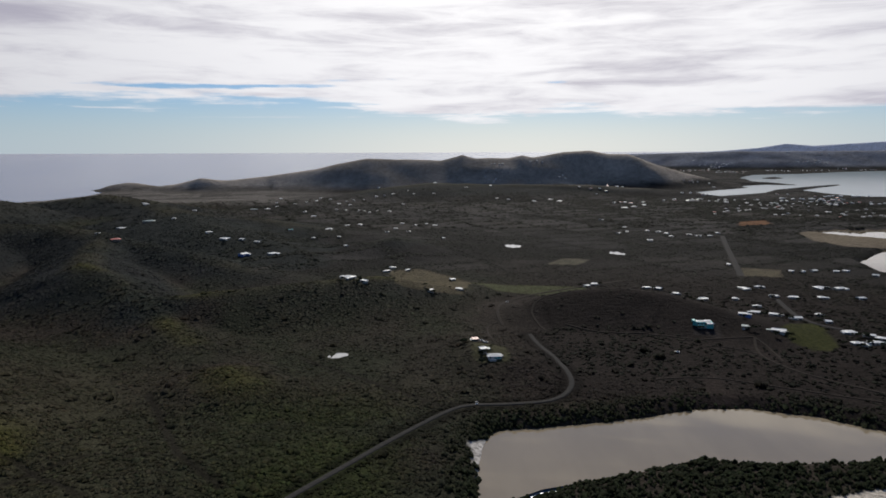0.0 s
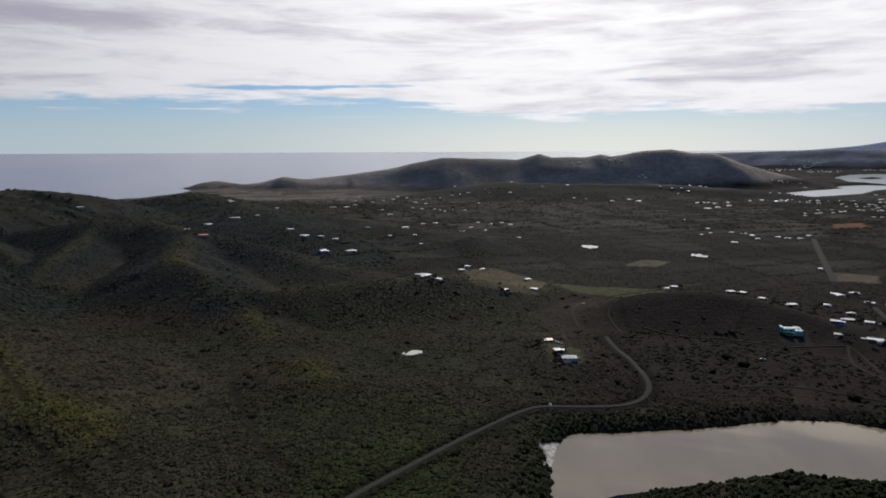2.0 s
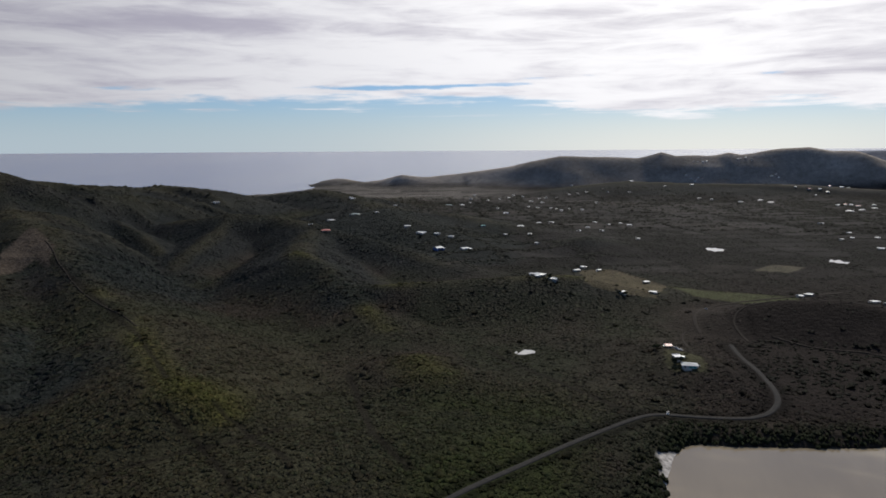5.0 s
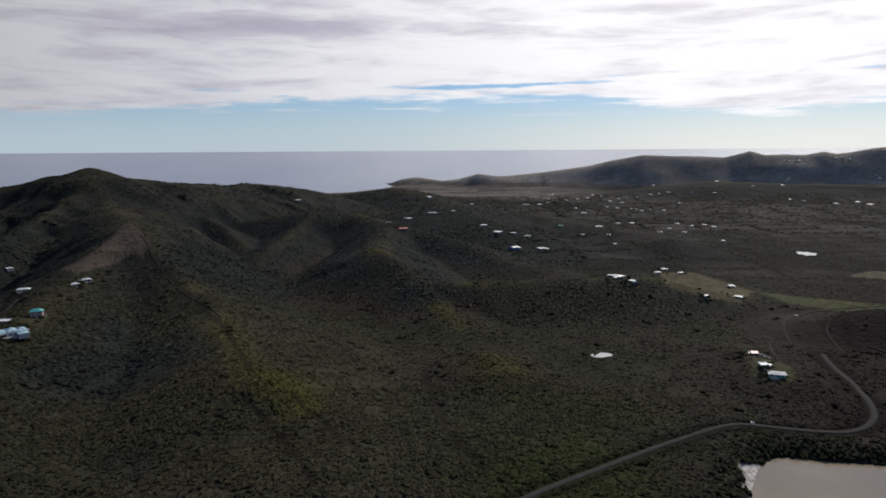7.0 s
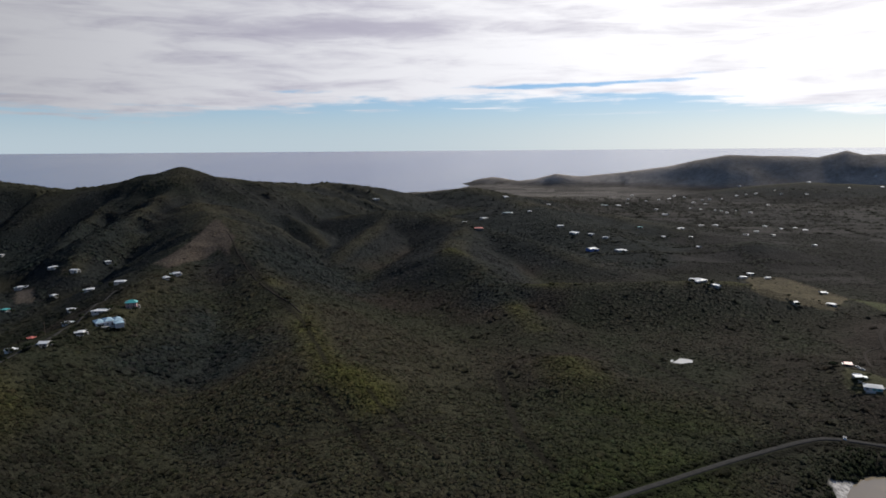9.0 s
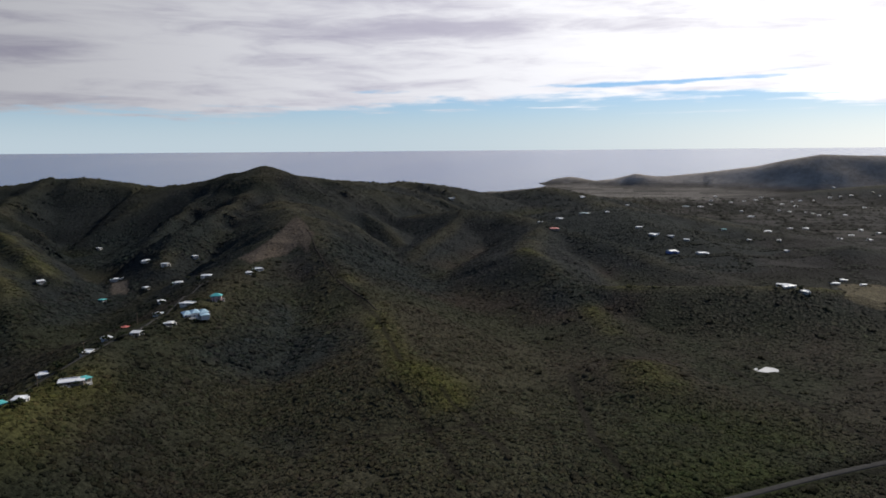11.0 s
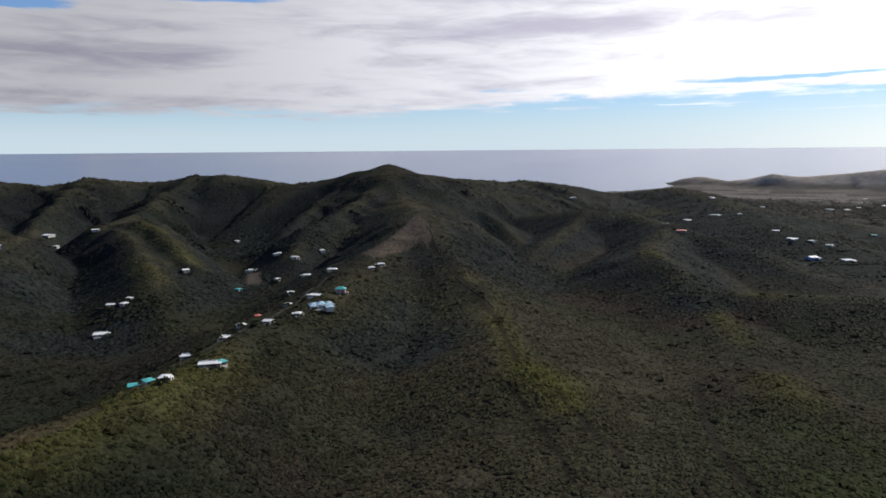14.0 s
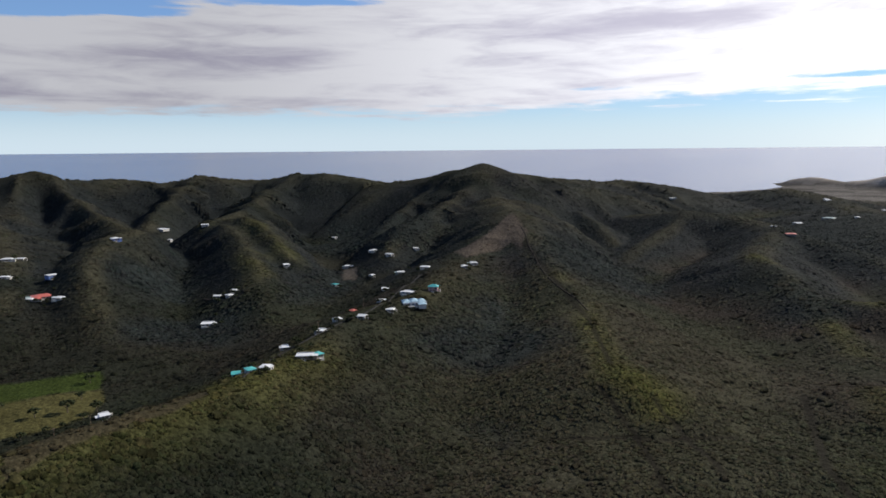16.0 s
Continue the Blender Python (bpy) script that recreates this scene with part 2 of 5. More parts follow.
FAR_RIDGES = dict(
    headland=[(26.6, 3640, 4, 110), (25.6, 3600, 26, 170), (24.4, 3600, 38, 210), (22.9, 3500, 18, 170), (21, 3420, 30, 180), (19.2, 3400, 61, 230), (17.3, 3400, 42, 260)],
    long_ridge=[(17.3, 3450, 42, 300), (14.3, 3500, 57, 380), (10.3, 3500, 90, 480), (8.4, 3500, 118, 560), (6.2, 3500, 142, 620), (3, 3550, 137, 640), (0.2, 3600, 130, 640), (-0.9, 3600, 147, 640), (-1.6, 3600, 160, 640), (-2.6, 3600, 142, 640),
                (-5.4, 3700, 140, 640), (-6.5, 3700, 155, 640), (-7.4, 3700, 142, 640), (-9.9, 3800, 171, 640), (-11.9, 3800, 177, 640), (-13.3, 3800, 159, 640), (-14.8, 3800, 158, 620), (-16.5, 3850, 114, 560), (-19, 3900, 60, 420), (-21.5, 4000, 15, 300)],
    town_hills=[(-12, 8500, 130, 1500), (-19, 8200, 158, 1400), (-23, 8000, 172, 1400), (-28, 8500, 172, 1400), (-34, 9000, 178, 1400), (-42, 9500, 170, 1500)],
    far_mountains=[(-13, 14000, 130, 1800), (-18, 14000, 148, 1800), (-21.5, 14000, 180, 1800), (-24.2, 14000, 236, 2000), (-26.1, 14000, 310, 2200), (-27.9, 14000, 270, 2200), (-30, 14000, 300, 2200), (-32.3, 14000, 336, 2200), (-37, 14000, 320, 2200), (-45, 14000, 250, 2200)],
)
ISLET = polar([(-24.5, 4860), (-25.4, 5220), (-26.2, 4920), (-25.4, 4690)])
COAST = polar([(120, 1400), (100, 2100), (80, 2200), (60, 2350), (45, 2450), (36, 2650), (32.6, 2791), (30.5, 2887), (27.3, 3164), (26.1, 3400), (26.6, 3600), (27.2, 3660), (24.5, 3900), (21, 3900), (17, 3850), (12, 3950), (6, 4200), (0, 4300),
               (-8, 4600), (-12.5, 6000), (-13, 15800), (-45, 15800), (-37, 8200), (-29.7, 6537), (-27.3, 5946), (-24.0, 5547), (-23.2, 4929), (-24.2, 4309), (-26.4, 4068), (-27.2, 3920), (-25.0, 3925), (-23.4, 3760), (-23.8, 3563), (-19.4, 3026), (-21.7, 2851), (-24.8, 3167), (-25.2, 3385), (-27.4, 3739), (-29.8, 4174), (-29.9, 4040), (-27.5, 3443), (-29.1, 3208), (-31.5, 3034), (-32.5, 3062), (-40, 2900), (-48, 2400), (-55, 1400), (-58, 700), (-62, 420), (-90, 300), (-150, 260), (150, 300), (130, 600)])
PONDS = dict(
    salt_pond=polar([(-4.3, 391), (-4.8, 400), (-5.6, 405), (-10.4, 416), (-14, 428), (-17.3, 443), (-20.8, 466), (-24.5, 480), (-29.6, 485), (-33.8, 478), (-38, 465), (-41, 450), (-38, 440), (-33.9, 434), (-27.8, 408), (-23.9, 395), (-21.3, 394), (-17.4, 373), (-10.5, 343), (-7.6, 328), (-3.7, 318), (-3.6, 345), (-3.8, 376)]),
    east_lagoon=polar([(-28.3, 1630), (-29.7, 1700), (-32.8, 1740), (-37, 1760), (-38, 1600), (-32.8, 1570), (-30.5, 1590)]),
    creek=polar([(-31.5, 1227), (-32.9, 1388), (-38, 1400), (-39, 1080), (-33, 1129)]),
)


def lifted(x, y, table, base):
    """Height above the plain, how much of a flank (between crest and foot) each place is, the ribs that run down the flanks,
    and how near to a crest it lies."""
    total, flank, rib, crest, share = (np.full(x.shape, v) for v in (0.0, 0.0, 0.0, 0.0, 1e-6))
    for i, rows in enumerate(table.values()):
        pts = polar(rows)
        along = np.r_[0, np.cumsum(np.hypot(*np.diff(pts[:, :2], axis=0).T))]
        d, e = to_line(x, y, np.c_[pts, along])
        u = np.clip((np.sqrt((d / e[..., 1]) ** 2 + 0.005) - 0.0707) * 1.07, 0, 1)  # crests are rounded
        soft = 1 - u * u * (3 - 2 * u)
        p = 0.8 * (1 - u) ** 1.2 + 0.2 * soft
        rise = np.maximum(e[..., 0] - base, 0)
        h = rise * p
        s, wide = e[..., 2] + 31.7 * i, np.clip(e[..., 1] / 2.6, 45, 230)
        runs = 0.82 * (1 - np.abs(2 * value_noise(s / wide + i * 7.3, d / (wide * 2.6)) - 1)) + 0.18 * (1 - np.abs(2 * value_noise(s / wide * 2.3, d / wide + 50 + i) - 1))
        runs = 0.62 + (runs - 0.62) * np.clip((rise - 25) / 55, 0.12, 1)
        total = total + h**9
        flank = flank + h**5 * rise * 4 * p * (1 - p)
        rib = rib + h**5 * runs
        crest = crest + h**5 * p
        share = share + h**5
    return total ** (1 / 9), flank / share, rib / share, crest / share


def ground(x, y):
    """Height of the land at true places, before the distance is drawn in."""
    x, y = np.asarray(x, float), np.asarray(y, float)
    d = np.hypot(x, y)
    base = 6.0 + 2.0 * (fbm(x, y, 160, 2) - 0.5)
    hill, flank, rib, _ = lifted(x, y, RIDGES, 6.0)
    hill = np.maximum(hill + flank * (rib - 0.62) * np.clip((d - 350) / 450, 0.3, 1) * 0.66, hill * 0.3)
    z = base + hill + (fbm(x, y, 45, 3) - 0.5) * np.clip(hill / 12, 0, 1) * 2.2
    if d.max() > 2300:
        far, side, rib, _ = lifted(x, y, FAR_RIDGES, 6.0)
        z = z + far + side * (rib - 0.62) * 0.16
    shore = np.maximum(inside(x, y, COAST), inside(x, y, ISLET)) + 30 * (fbm(x, y, 120, 3) - 0.5)
    z = np.where(shore < 60, -4 + (z + 4) * np.clip((shore + 25) / 85, 0, 1) ** 0.8, z)
    for ring in PONDS.values():
        s = inside(x, y, ring) + 5 * (fbm(x, y, 30, 3) - 0.5)
        z = np.where(s > -16, -2 + (z + 2) * np.clip(-s / 16, 0, 1) ** 0.6, z)
    for ring in SMALL_PONDS.values():
        level = float(small_level(ring))
        s = inside(x, y, ring)
        k = np.clip(1 + s / 10, 0, 1)
        z = z * (1 - k) + (level - np.where(s > 0, 0.8, -0.3)) * k
    return z


def small_level(ring):
    d = np.hypot(*ring.mean(0))
    return 7.0 if d < 800 else 6.0

# open ground: outline by bearing and distance, colour of the soil or grass
FIELDS = dict(
    lawn=(polar([(86.61, 574), (79.37, 566), (79.44, 526), (82.49, 532), (86.74, 528)]), (0.048, 0.066, 0.016)),
    dry_lawn=(polar([(86.74, 528), (82.49, 532), (79.44, 526), (79.27, 502), (80.38, 476), (82.69, 460), (86.96, 462)]), (0.100, 0.090, 0.034)),
    ridge_grass=(polar([(86.52, 314), (82.86, 328), (78.94, 340), (74.78, 356), (71.30, 380), (72.16, 404), (76.81, 472), (80.83, 458), (86.36, 438)]), (0.072, 0.060, 0.034)),
    bare_slope=(polar([(46.60, 940), (45.81, 906), (45.34, 866), (45.80, 812), (46.59, 834), (48.23, 810), (50.35, 770), (51.43, 820), (49.17, 854), (47.53, 910)]), (0.128, 0.102, 0.080)),
    yards=(polar([(4.45, 956), (2.09, 974), (-0.75, 908), (-2.41, 864), (-1.70, 764), (1.15, 754), (3.99, 750)]), (0.150, 0.125, 0.078)),
    pasture=(polar([(-2.17, 866), (-5.49, 852), (-11.75, 852), (-11.76, 714), (-7.84, 796), (-4.55, 800)]), (0.098, 0.104, 0.050)),
    playing_field=(polar([(-26.42, 684), (-27.05, 720), (-28.73, 740), (-29.56, 718), (-30.44, 660), (-30.10, 646), (-28.85, 638), (-27.31, 656)]), (0.052, 0.056, 0.016)),
    red_earth=(polar([(-23.12, 1756), (-25.06, 1830), (-25.46, 1728), (-23.33, 1670)]), (0.24, 0.12, 0.06)),
    fallow=(polar([(-8.50, 1022), (-10.10, 1088), (-12.15, 1078), (-11.03, 1022)]), (0.15, 0.135, 0.095)),
    fallow_b=(polar([(-23.50, 1058), (-26.23, 1058), (-26.45, 1000), (-23.73, 988)]), (0.16, 0.135, 0.09)),
    house_yard=(polar([(-2.57, 552), (-5.30, 546), (-5.79, 510), (-3.15, 506), (-2.43, 520)]), (0.088, 0.084, 0.046)),
    villa_yard=(polar([(-20.21, 662), (-22.30, 668), (-22.56, 638), (-20.47, 642)]), (0.05, 0.042, 0.04)),
    mud_bank=(polar([(-1.70, 380), (-4.40, 398), (-5.40, 402), (-4.40, 388), (-3.90, 370), (-3.70, 340), (-2.95, 338), (-2.60, 370)]), (0.80, 0.74, 0.68)),
    bare_earth=(polar([(-21.13, 484), (-21.65, 546), (-23.18, 504), (-24.46, 486), (-21.59, 474)]), (0.045, 0.034, 0.029)),
    beach=(polar([(-29.24, 348), (-30.68, 362), (-32.46, 376), (-34.84, 394), (-35.95, 368)]), (0.70, 0.62, 0.52)),
    salt_flat=(polar([(-27.28, 1564), (-28.29, 1648), (-29.73, 1710), (-32.99, 1750), (-33.08, 1400), (-30.52, 1378), (-28.34, 1446)]), (0.26, 0.21, 0.15)),
    house_lot=(polar([(60.72, 960), (59.55, 918), (59.48, 880), (60.60, 886)]), (0.19, 0.155, 0.12)),
)
# roads: course, width, asphalt or dirt
ROADS = dict(
    main=(polar([(17.6, 299), (13.43, 322), (9.56, 345), (4.17, 385), (-0.24, 423), (-2.19, 434), (-5.58, 438), (-8.46, 445), (-9.7, 453), (-10.5, 464), (-10.88, 484), (-10.3, 512), (-9.34, 545), (-7.9, 590), (-7.3, 618)]), 3.5, "a"),
    back=(polar([(-5.04, 648), (-4.56, 694), (-5.50, 752), (-7.37, 792), (-10.15, 832), (-14.67, 904), (-12.88, 878)]), 3.2, "d"),
    straight=(polar([(-22.09, 1452), (-22.63, 1232), (-23.61, 986)]), 8, "a"),
    hill_track=(polar([(-8.59, 634), (-7.64, 668), (-7.48, 688), (-8.08, 704), (-10.16, 714)]), 2.0, "d"),
    slope_track=(polar([(-10.22, 648), (-12.99, 634), (-17.03, 636), (-20.49, 632)]), 1.7, "d"),
    field_track=(polar([(-24.77, 650), (-25.33, 604), (-27.45, 574), (-30.10, 558), (-33.60, 546)]), 2.2, "d"),
    branch_track=(polar([(-24.86, 648), (-25.80, 630), (-26.91, 592)]), 1.7, "d"),
    upper_track=(polar([(-19.22, 624), (-22.16, 638), (-24.77, 650)]), 1.6, "d"),
    left_track=(polar([(-22.18, 618), (-24.24, 612), (-25.33, 604)]), 1.4, "d"),
    pond_track=(polar([(-17.61, 510), (-21.89, 526), (-27.54, 524), (-33.65, 526)]), 1.7, "d"),
    suburb_road=(polar([(-26.17, 844), (-27.58, 766), (-29.10, 736), (-30.93, 724)]), 5, "a"),
    ridge_road=(polar([(69.04, 406), (66.74, 466), (63.92, 488), (61.09, 516), (58.23, 552), (56.31, 640), (54.39, 718), (52.96, 740)]), 1.7, "a"),
    terrace_drive=(polar([(71.74, 778), (70.25, 722), (69.16, 710), (68.47, 724)]), 2.0, "d"),
    villa_drive=(polar([(12.98, 1014), (14.10, 1012), (15.45, 904)]), 2.0, "d"),
    spur_path=(polar([(45.86, 892), (45.48, 858), (45.02, 802), (43.84, 714), (42.47, 658), (41.1, 624), (40.2, 592)]), 1.0, "d"),
    house_drive=(polar([(-4.10, 584), (-3.71, 638), (-4.57, 658)]), 1.7, "d"),
)
# trails through the scrub: course, width
TRAILS = dict(
    scrub_trail=(polar([(11.91, 554), (10.46, 530), (3.92, 462), (0.40, 434)]), 3.5),
    valley_trail=(polar([(23.85, 498), (23.15, 448), (21.95, 372), (19.01, 338)]), 4),
    fence_line=(polar([(45.66, 830), (44.02, 742), (42.14, 650), (40.26, 574), (39.31, 520), (38.34, 466)]), 3),
    toe_trail=(polar([(39.26, 428), (36.22, 390), (33.48, 318)]), 3),
    cross_trail=(polar([(43.86, 376), (38.20, 382), (33.66, 384), (28.55, 402)]), 3),
    foot_trail=(polar([(29.31, 344), (33.05, 404), (34.85, 424)]), 3),
)
WOODS = dict(
    bowl=polar([(59.21, 512), (55.39, 546), (51.56, 590), (48.70, 696), (45.39, 632), (43.95, 546), (46.79, 514), (52.56, 482), (57.37, 464)]),
    ravine=polar([(42.16, 730), (38.51, 752), (34.95, 802), (35.00, 928), (39.92, 948), (44.04, 848)]),
    west_hollow=polar([(77.66, 824), (74.00, 1008), (72.43, 982), (73.03, 788), (75.84, 778), (77.36, 798)]),
    west_valley=polar([(76.44, 644), (69.32, 618), (62.89, 722), (59.12, 866), (60.95, 954), (66.49, 706), (73.08, 730)]),
    north_face=polar([(62.75, 1122), (56.23, 958), (51.52, 1022), (53.37, 1128), (58.97, 1330), (64.51, 1214)]),
    pyramid_side=polar([(26.13, 768), (23.29, 824), (23.06, 702), (24.26, 696)]),
    village_slope=polar([(26.00, 1502), (20.77, 1538), (10.40, 1348), (8.61, 1126), (11.50, 1002), (16.00, 940), (22.00, 994), (26.00, 1130)]),
    near_patch=polar([(49.82, 398), (48.08, 394), (47.68, 380), (49.44, 386)]),
)
SMALL_PONDS = dict(
    pond_a=polar([(9.73, 550), (9.49, 554), (9.40, 550), (9.16, 554), (8.97, 558), (8.64, 558), (8.45, 558), (7.98, 554), (8.03, 550), (8.41, 550), (8.84, 546), (9.12, 546), (9.50, 546)]),
    pond_b=polar([(-5.13, 1230), (-5.45, 1238), (-5.59, 1230), (-5.83, 1238), (-6.11, 1230), (-6.48, 1226), (-6.39, 1202), (-6.06, 1202), (-5.88, 1190), (-5.64, 1202), (-5.31, 1206)]),
    pond_c=polar([(-13.57, 1166), (-13.75, 1182), (-13.97, 1162), (-14.28, 1178), (-14.51, 1158), (-14.90, 1158), (-14.78, 1138), (-14.42, 1142), (-14.16, 1138), (-13.98, 1150), (-13.71, 1146)]),
)

# houses: bearing to the left, distance, width in metres, finish
SETTLEMENTS = dict(
    hill_villas=[
        (26.63, 1150, 11.1, "w"),
        (25.44, 1100, 22.8, "r"),
        (25.00, 1500, 29.9, "w"),
        (23.01, 1514, 34.0, "g"),
        (21.27, 1476, 14.3, "w"),
        (19.72, 1904, 15.7, "w"),
        (23.33, 1976, 19.4, "w"),
        (18.76, 1216, 16.1, "w"),
        (17.59, 1170, 23.2, "w"),
        (16.30, 1162, 15.3, "w"),
        (15.13, 1142, 15.0, "w"),
        (16.22, 1078, 23.0, "b"),
        (13.93, 1076, 19.4, "w"),
        (12.44, 1348, 13.3, "t"),
        (10.56, 1818, 17.8, "w"),
        (11.27, 1978, 14.5, "w"),
        (9.36, 1354, 20.9, "w"),
        (8.59, 1282, 9.4, "w"),
        (8.01, 1140, 8.5, "w"),
        (10.65, 1274, 8.3, "w"),
    ],
    plain_row=[
        (7.88, 1582, 15.5, "w"),
        (6.86, 1590, 15.6, "w"),
        (4.64, 1420, 10.3, "w"),
        (3.94, 1496, 12.2, "w"),
        (2.81, 1442, 11.8, "w"),
        (3.37, 1606, 11.8, "w"),
        (2.29, 1564, 11.5, "w"),
        (1.35, 1596, 13.1, "w"),
        (0.65, 1560, 12.8, "w"),
        (-0.00, 1320, 14.0, "w"),
        (7.84, 748, 17.9, "w"),
        (6.67, 738, 8.6, "w"),
        (4.69, 952, 14.0, "w"),
        (4.26, 978, 8.0, "w"),
        (2.94, 958, 7.0, "w"),
        (1.06, 754, 7.0, "w"),
        (-1.32, 782, 11.5, "w"),
        (-0.75, 882, 7.0, "w"),
    ],
    far_row=[
        (15.25, 2094, 30.7, "g"),
        (14.24, 2110, 17.2, "w"),
        (13.49, 2186, 14.3, "w"),
        (13.15, 2532, 16.5, "w"),
        (13.47, 2354, 13.4, "w"),
        (12.05, 2280, 14.9, "w"),
        (11.11, 2354, 15.4, "w"),
        (10.34, 2392, 15.6, "w"),
        (9.97, 2484, 14.3, "w"),
        (9.20, 2434, 13.9, "w"),
        (8.53, 2266, 14.8, "w"),
        (7.61, 2206, 14.4, "w"),
        (0.63, 2596, 19.7, "w"),
        (-1.93, 2552, 14.5, "w"),
        (0.73, 2410, 13.8, "w"),
        (-3.92, 2594, 17.0, "w"),
        (-4.49, 2384, 13.8, "w"),
        (-5.42, 2376, 17.5, "w"),
        (-7.49, 2354, 23.0, "w"),
        (-8.86, 2406, 23.6, "w"),
        (-9.55, 2360, 23.1, "w"),
    ],
    plain_village=[
        (-12.92, 1726, 14.1, "w"),
        (-14.70, 2096, 30.8, "w"),
        (-15.44, 2154, 21.1, "w"),
        (-16.21, 2234, 21.8, "w"),
        (-14.33, 1434, 10.5, "w"),
        (-14.98, 1466, 10.8, "w"),
        (-16.50, 1492, 11.0, "w"),
        (-17.37, 1482, 14.5, "w"),
        (-18.01, 1454, 14.2, "w"),
        (-18.36, 1406, 10.3, "w"),
        (-19.70, 1446, 14.1, "w"),
        (-20.37, 1430, 16.3, "w"),
        (-21.19, 1438, 14.1, "w"),
        (-21.75, 1492, 12.2, "w"),
        (-14.75, 1554, 10.1, "w"),
        (-16.75, 1336, 15.3, "w"),
        (-22.68, 1078, 7.1, "w"),
        (-27.00, 1050, 10.3, "w"),
        (-27.75, 1054, 10.3, "w"),
        (-28.49, 1066, 10.4, "w"),
        (-29.93, 1076, 10.6, "w"),
        (-30.53, 1086, 12.4, "w"),
    ],
    brown_hill_houses=[
        (-16.67, 860, 10.5, "w"),
        (-17.54, 856, 10.5, "w"),
        (-18.89, 830, 9.8, "w"),
        (-20.97, 810, 12.7, "w"),
        (-12.52, 868, 10.6, "w"),
        (-11.89, 854, 7.0, "w"),
        (-21.06, 664, 15.1, "T"),
        (-4.35, 516, 14.0, "A"),
        (-2.66, 562, 7.0, "r"),
        (-3.39, 528, 7.0, "w"),
    ],
    suburb=[
        (-23.89, 708, 13.4, "b"),
        (-23.90, 890, 16.0, "w"),
        (-24.96, 908, 11.9, "w"),
        (-25.97, 858, 12.6, "w"),
        (-27.31, 860, 12.6, "w"),
        (-29.16, 874, 14.2, "w"),
        (-28.93, 938, 16.8, "w"),
        (-30.30, 946, 20.1, "w"),
        (-31.57, 892, 11.7, "w"),
        (-24.84, 792, 7.6, "w"),
        (-24.75, 762, 11.4, "w"),
        (-26.05, 760, 12.8, "w"),
        (-27.59, 752, 11.9, "w"),
        (-29.06, 778, 7.6, "w"),
        (-29.64, 750, 7.0, "w"),
        (-26.43, 674, 17.5, "w"),
        (-24.06, 670, 7.6, "g"),
        (-31.05, 714, 14.0, "w"),
        (-31.55, 676, 12.2, "w"),
        (-32.35, 710, 11.6, "w"),
        (-32.66, 686, 14.5, "w"),
        (-33.11, 704, 9.2, "w"),
        (-32.06, 674, 7.7, "w"),
        (-32.38, 1066, 12.2, "w"),
        (-23.22, 822, 7.3, "w"),
    ],
    west_villas=[
        (84.77, 914, 16.5, "w"),
        (83.89, 934, 10.8, "w"),
        (85.02, 838, 12.4, "w"),
        (82.10, 828, 17.6, "b"),
        (82.83, 768, 18.2, "R"),
        (81.72, 740, 13.1, "w"),
        (83.54, 760, 7.3, "w"),
        (77.76, 944, 15.3, "b"),
        (74.52, 1200, 33.4, "w"),
        (73.96, 1166, 11.1, "w"),
        (71.29, 1106, 14.3, "w"),
        (65.23, 862, 9.6, "w"),
        (70.67, 748, 10.7, "w"),
        (69.72, 724, 10.4, "w"),
        (69.40, 736, 7.1, "w"),
        (71.52, 674, 17.3, "w"),
        (61.24, 1266, 11.1, "w"),
        (58.02, 962, 13.1, "w"),
        (56.72, 924, 11.0, "w"),
        (54.59, 962, 7.2, "w"),
        (79.45, 468, 8.4, "w"),
    ],
    ridge_houses=[
        (60.11, 954, 15.4, "w"),
        (58.26, 880, 7.0, "w"),
        (61.31, 846, 10.0, "t"),
        (55.81, 824, 13.8, "w"),
        (53.77, 772, 15.5, "w"),
        (57.25, 720, 8.4, "w"),
        (55.22, 618, 15.5, "w"),
        (53.12, 618, 11.2, "P"),
        (54.81, 574, 19.8, "B"),
        (57.51, 626, 8.6, "w"),
        (56.67, 550, 7.0, "w"),
        (62.60, 504, 7.0, "w"),
        (61.17, 530, 7.0, "w"),
        (59.89, 626, 7.0, "r"),
        (59.10, 528, 7.0, "w"),
        (63.97, 444, 10.3, "F"),
        (62.91, 448, 7.0, "t"),
        (67.22, 420, 7.0, "w"),
        (68.44, 420, 7.0, "t"),
        (69.57, 424, 7.0, "t"),
        (65.56, 490, 7.0, "w"),
        (49.74, 746, 9.9, "w"),
        (50.50, 728, 7.0, "w"),
        (33.93, 1724, 25.3, "w"),
        (23.19, 1964, 22.5, "w"),
    ],
)


def mesh_from(name, co, faces, material, smooth=True, colors=None):
    """A mesh object from arrays of places and of faces with equal corner counts."""
    me = bpy.data.meshes.new(name)
    n, k = faces.shape
    me.vertices.add(len(co))
    me.vertices.foreach_set("co", np.ascontiguousarray(co, np.float32).ravel())
    me.loops.add(n * k)
    me.loops.foreach_set("vertex_index", faces.astype(np.int32).ravel())
    me.polygons.add(n)
    me.polygons.foreach_set("loop_start", np.arange(0, n * k, k, dtype=np.int32))
    me.polygons.foreach_set("loop_total", np.full(n, k, np.int32))
    me.polygons.foreach_set("use_smooth", np.full(n, smooth))
    if colors is not None:
        at = me.color_attributes.new("cover", "FLOAT_COLOR", "POINT")
        at.data.foreach_set("color", np.ascontiguousarray(np.c_[colors, np.ones(len(co))], np.float32).ravel())
    me.update(calc_edges=True)
    me.materials.append(material)
    return new(name, me)


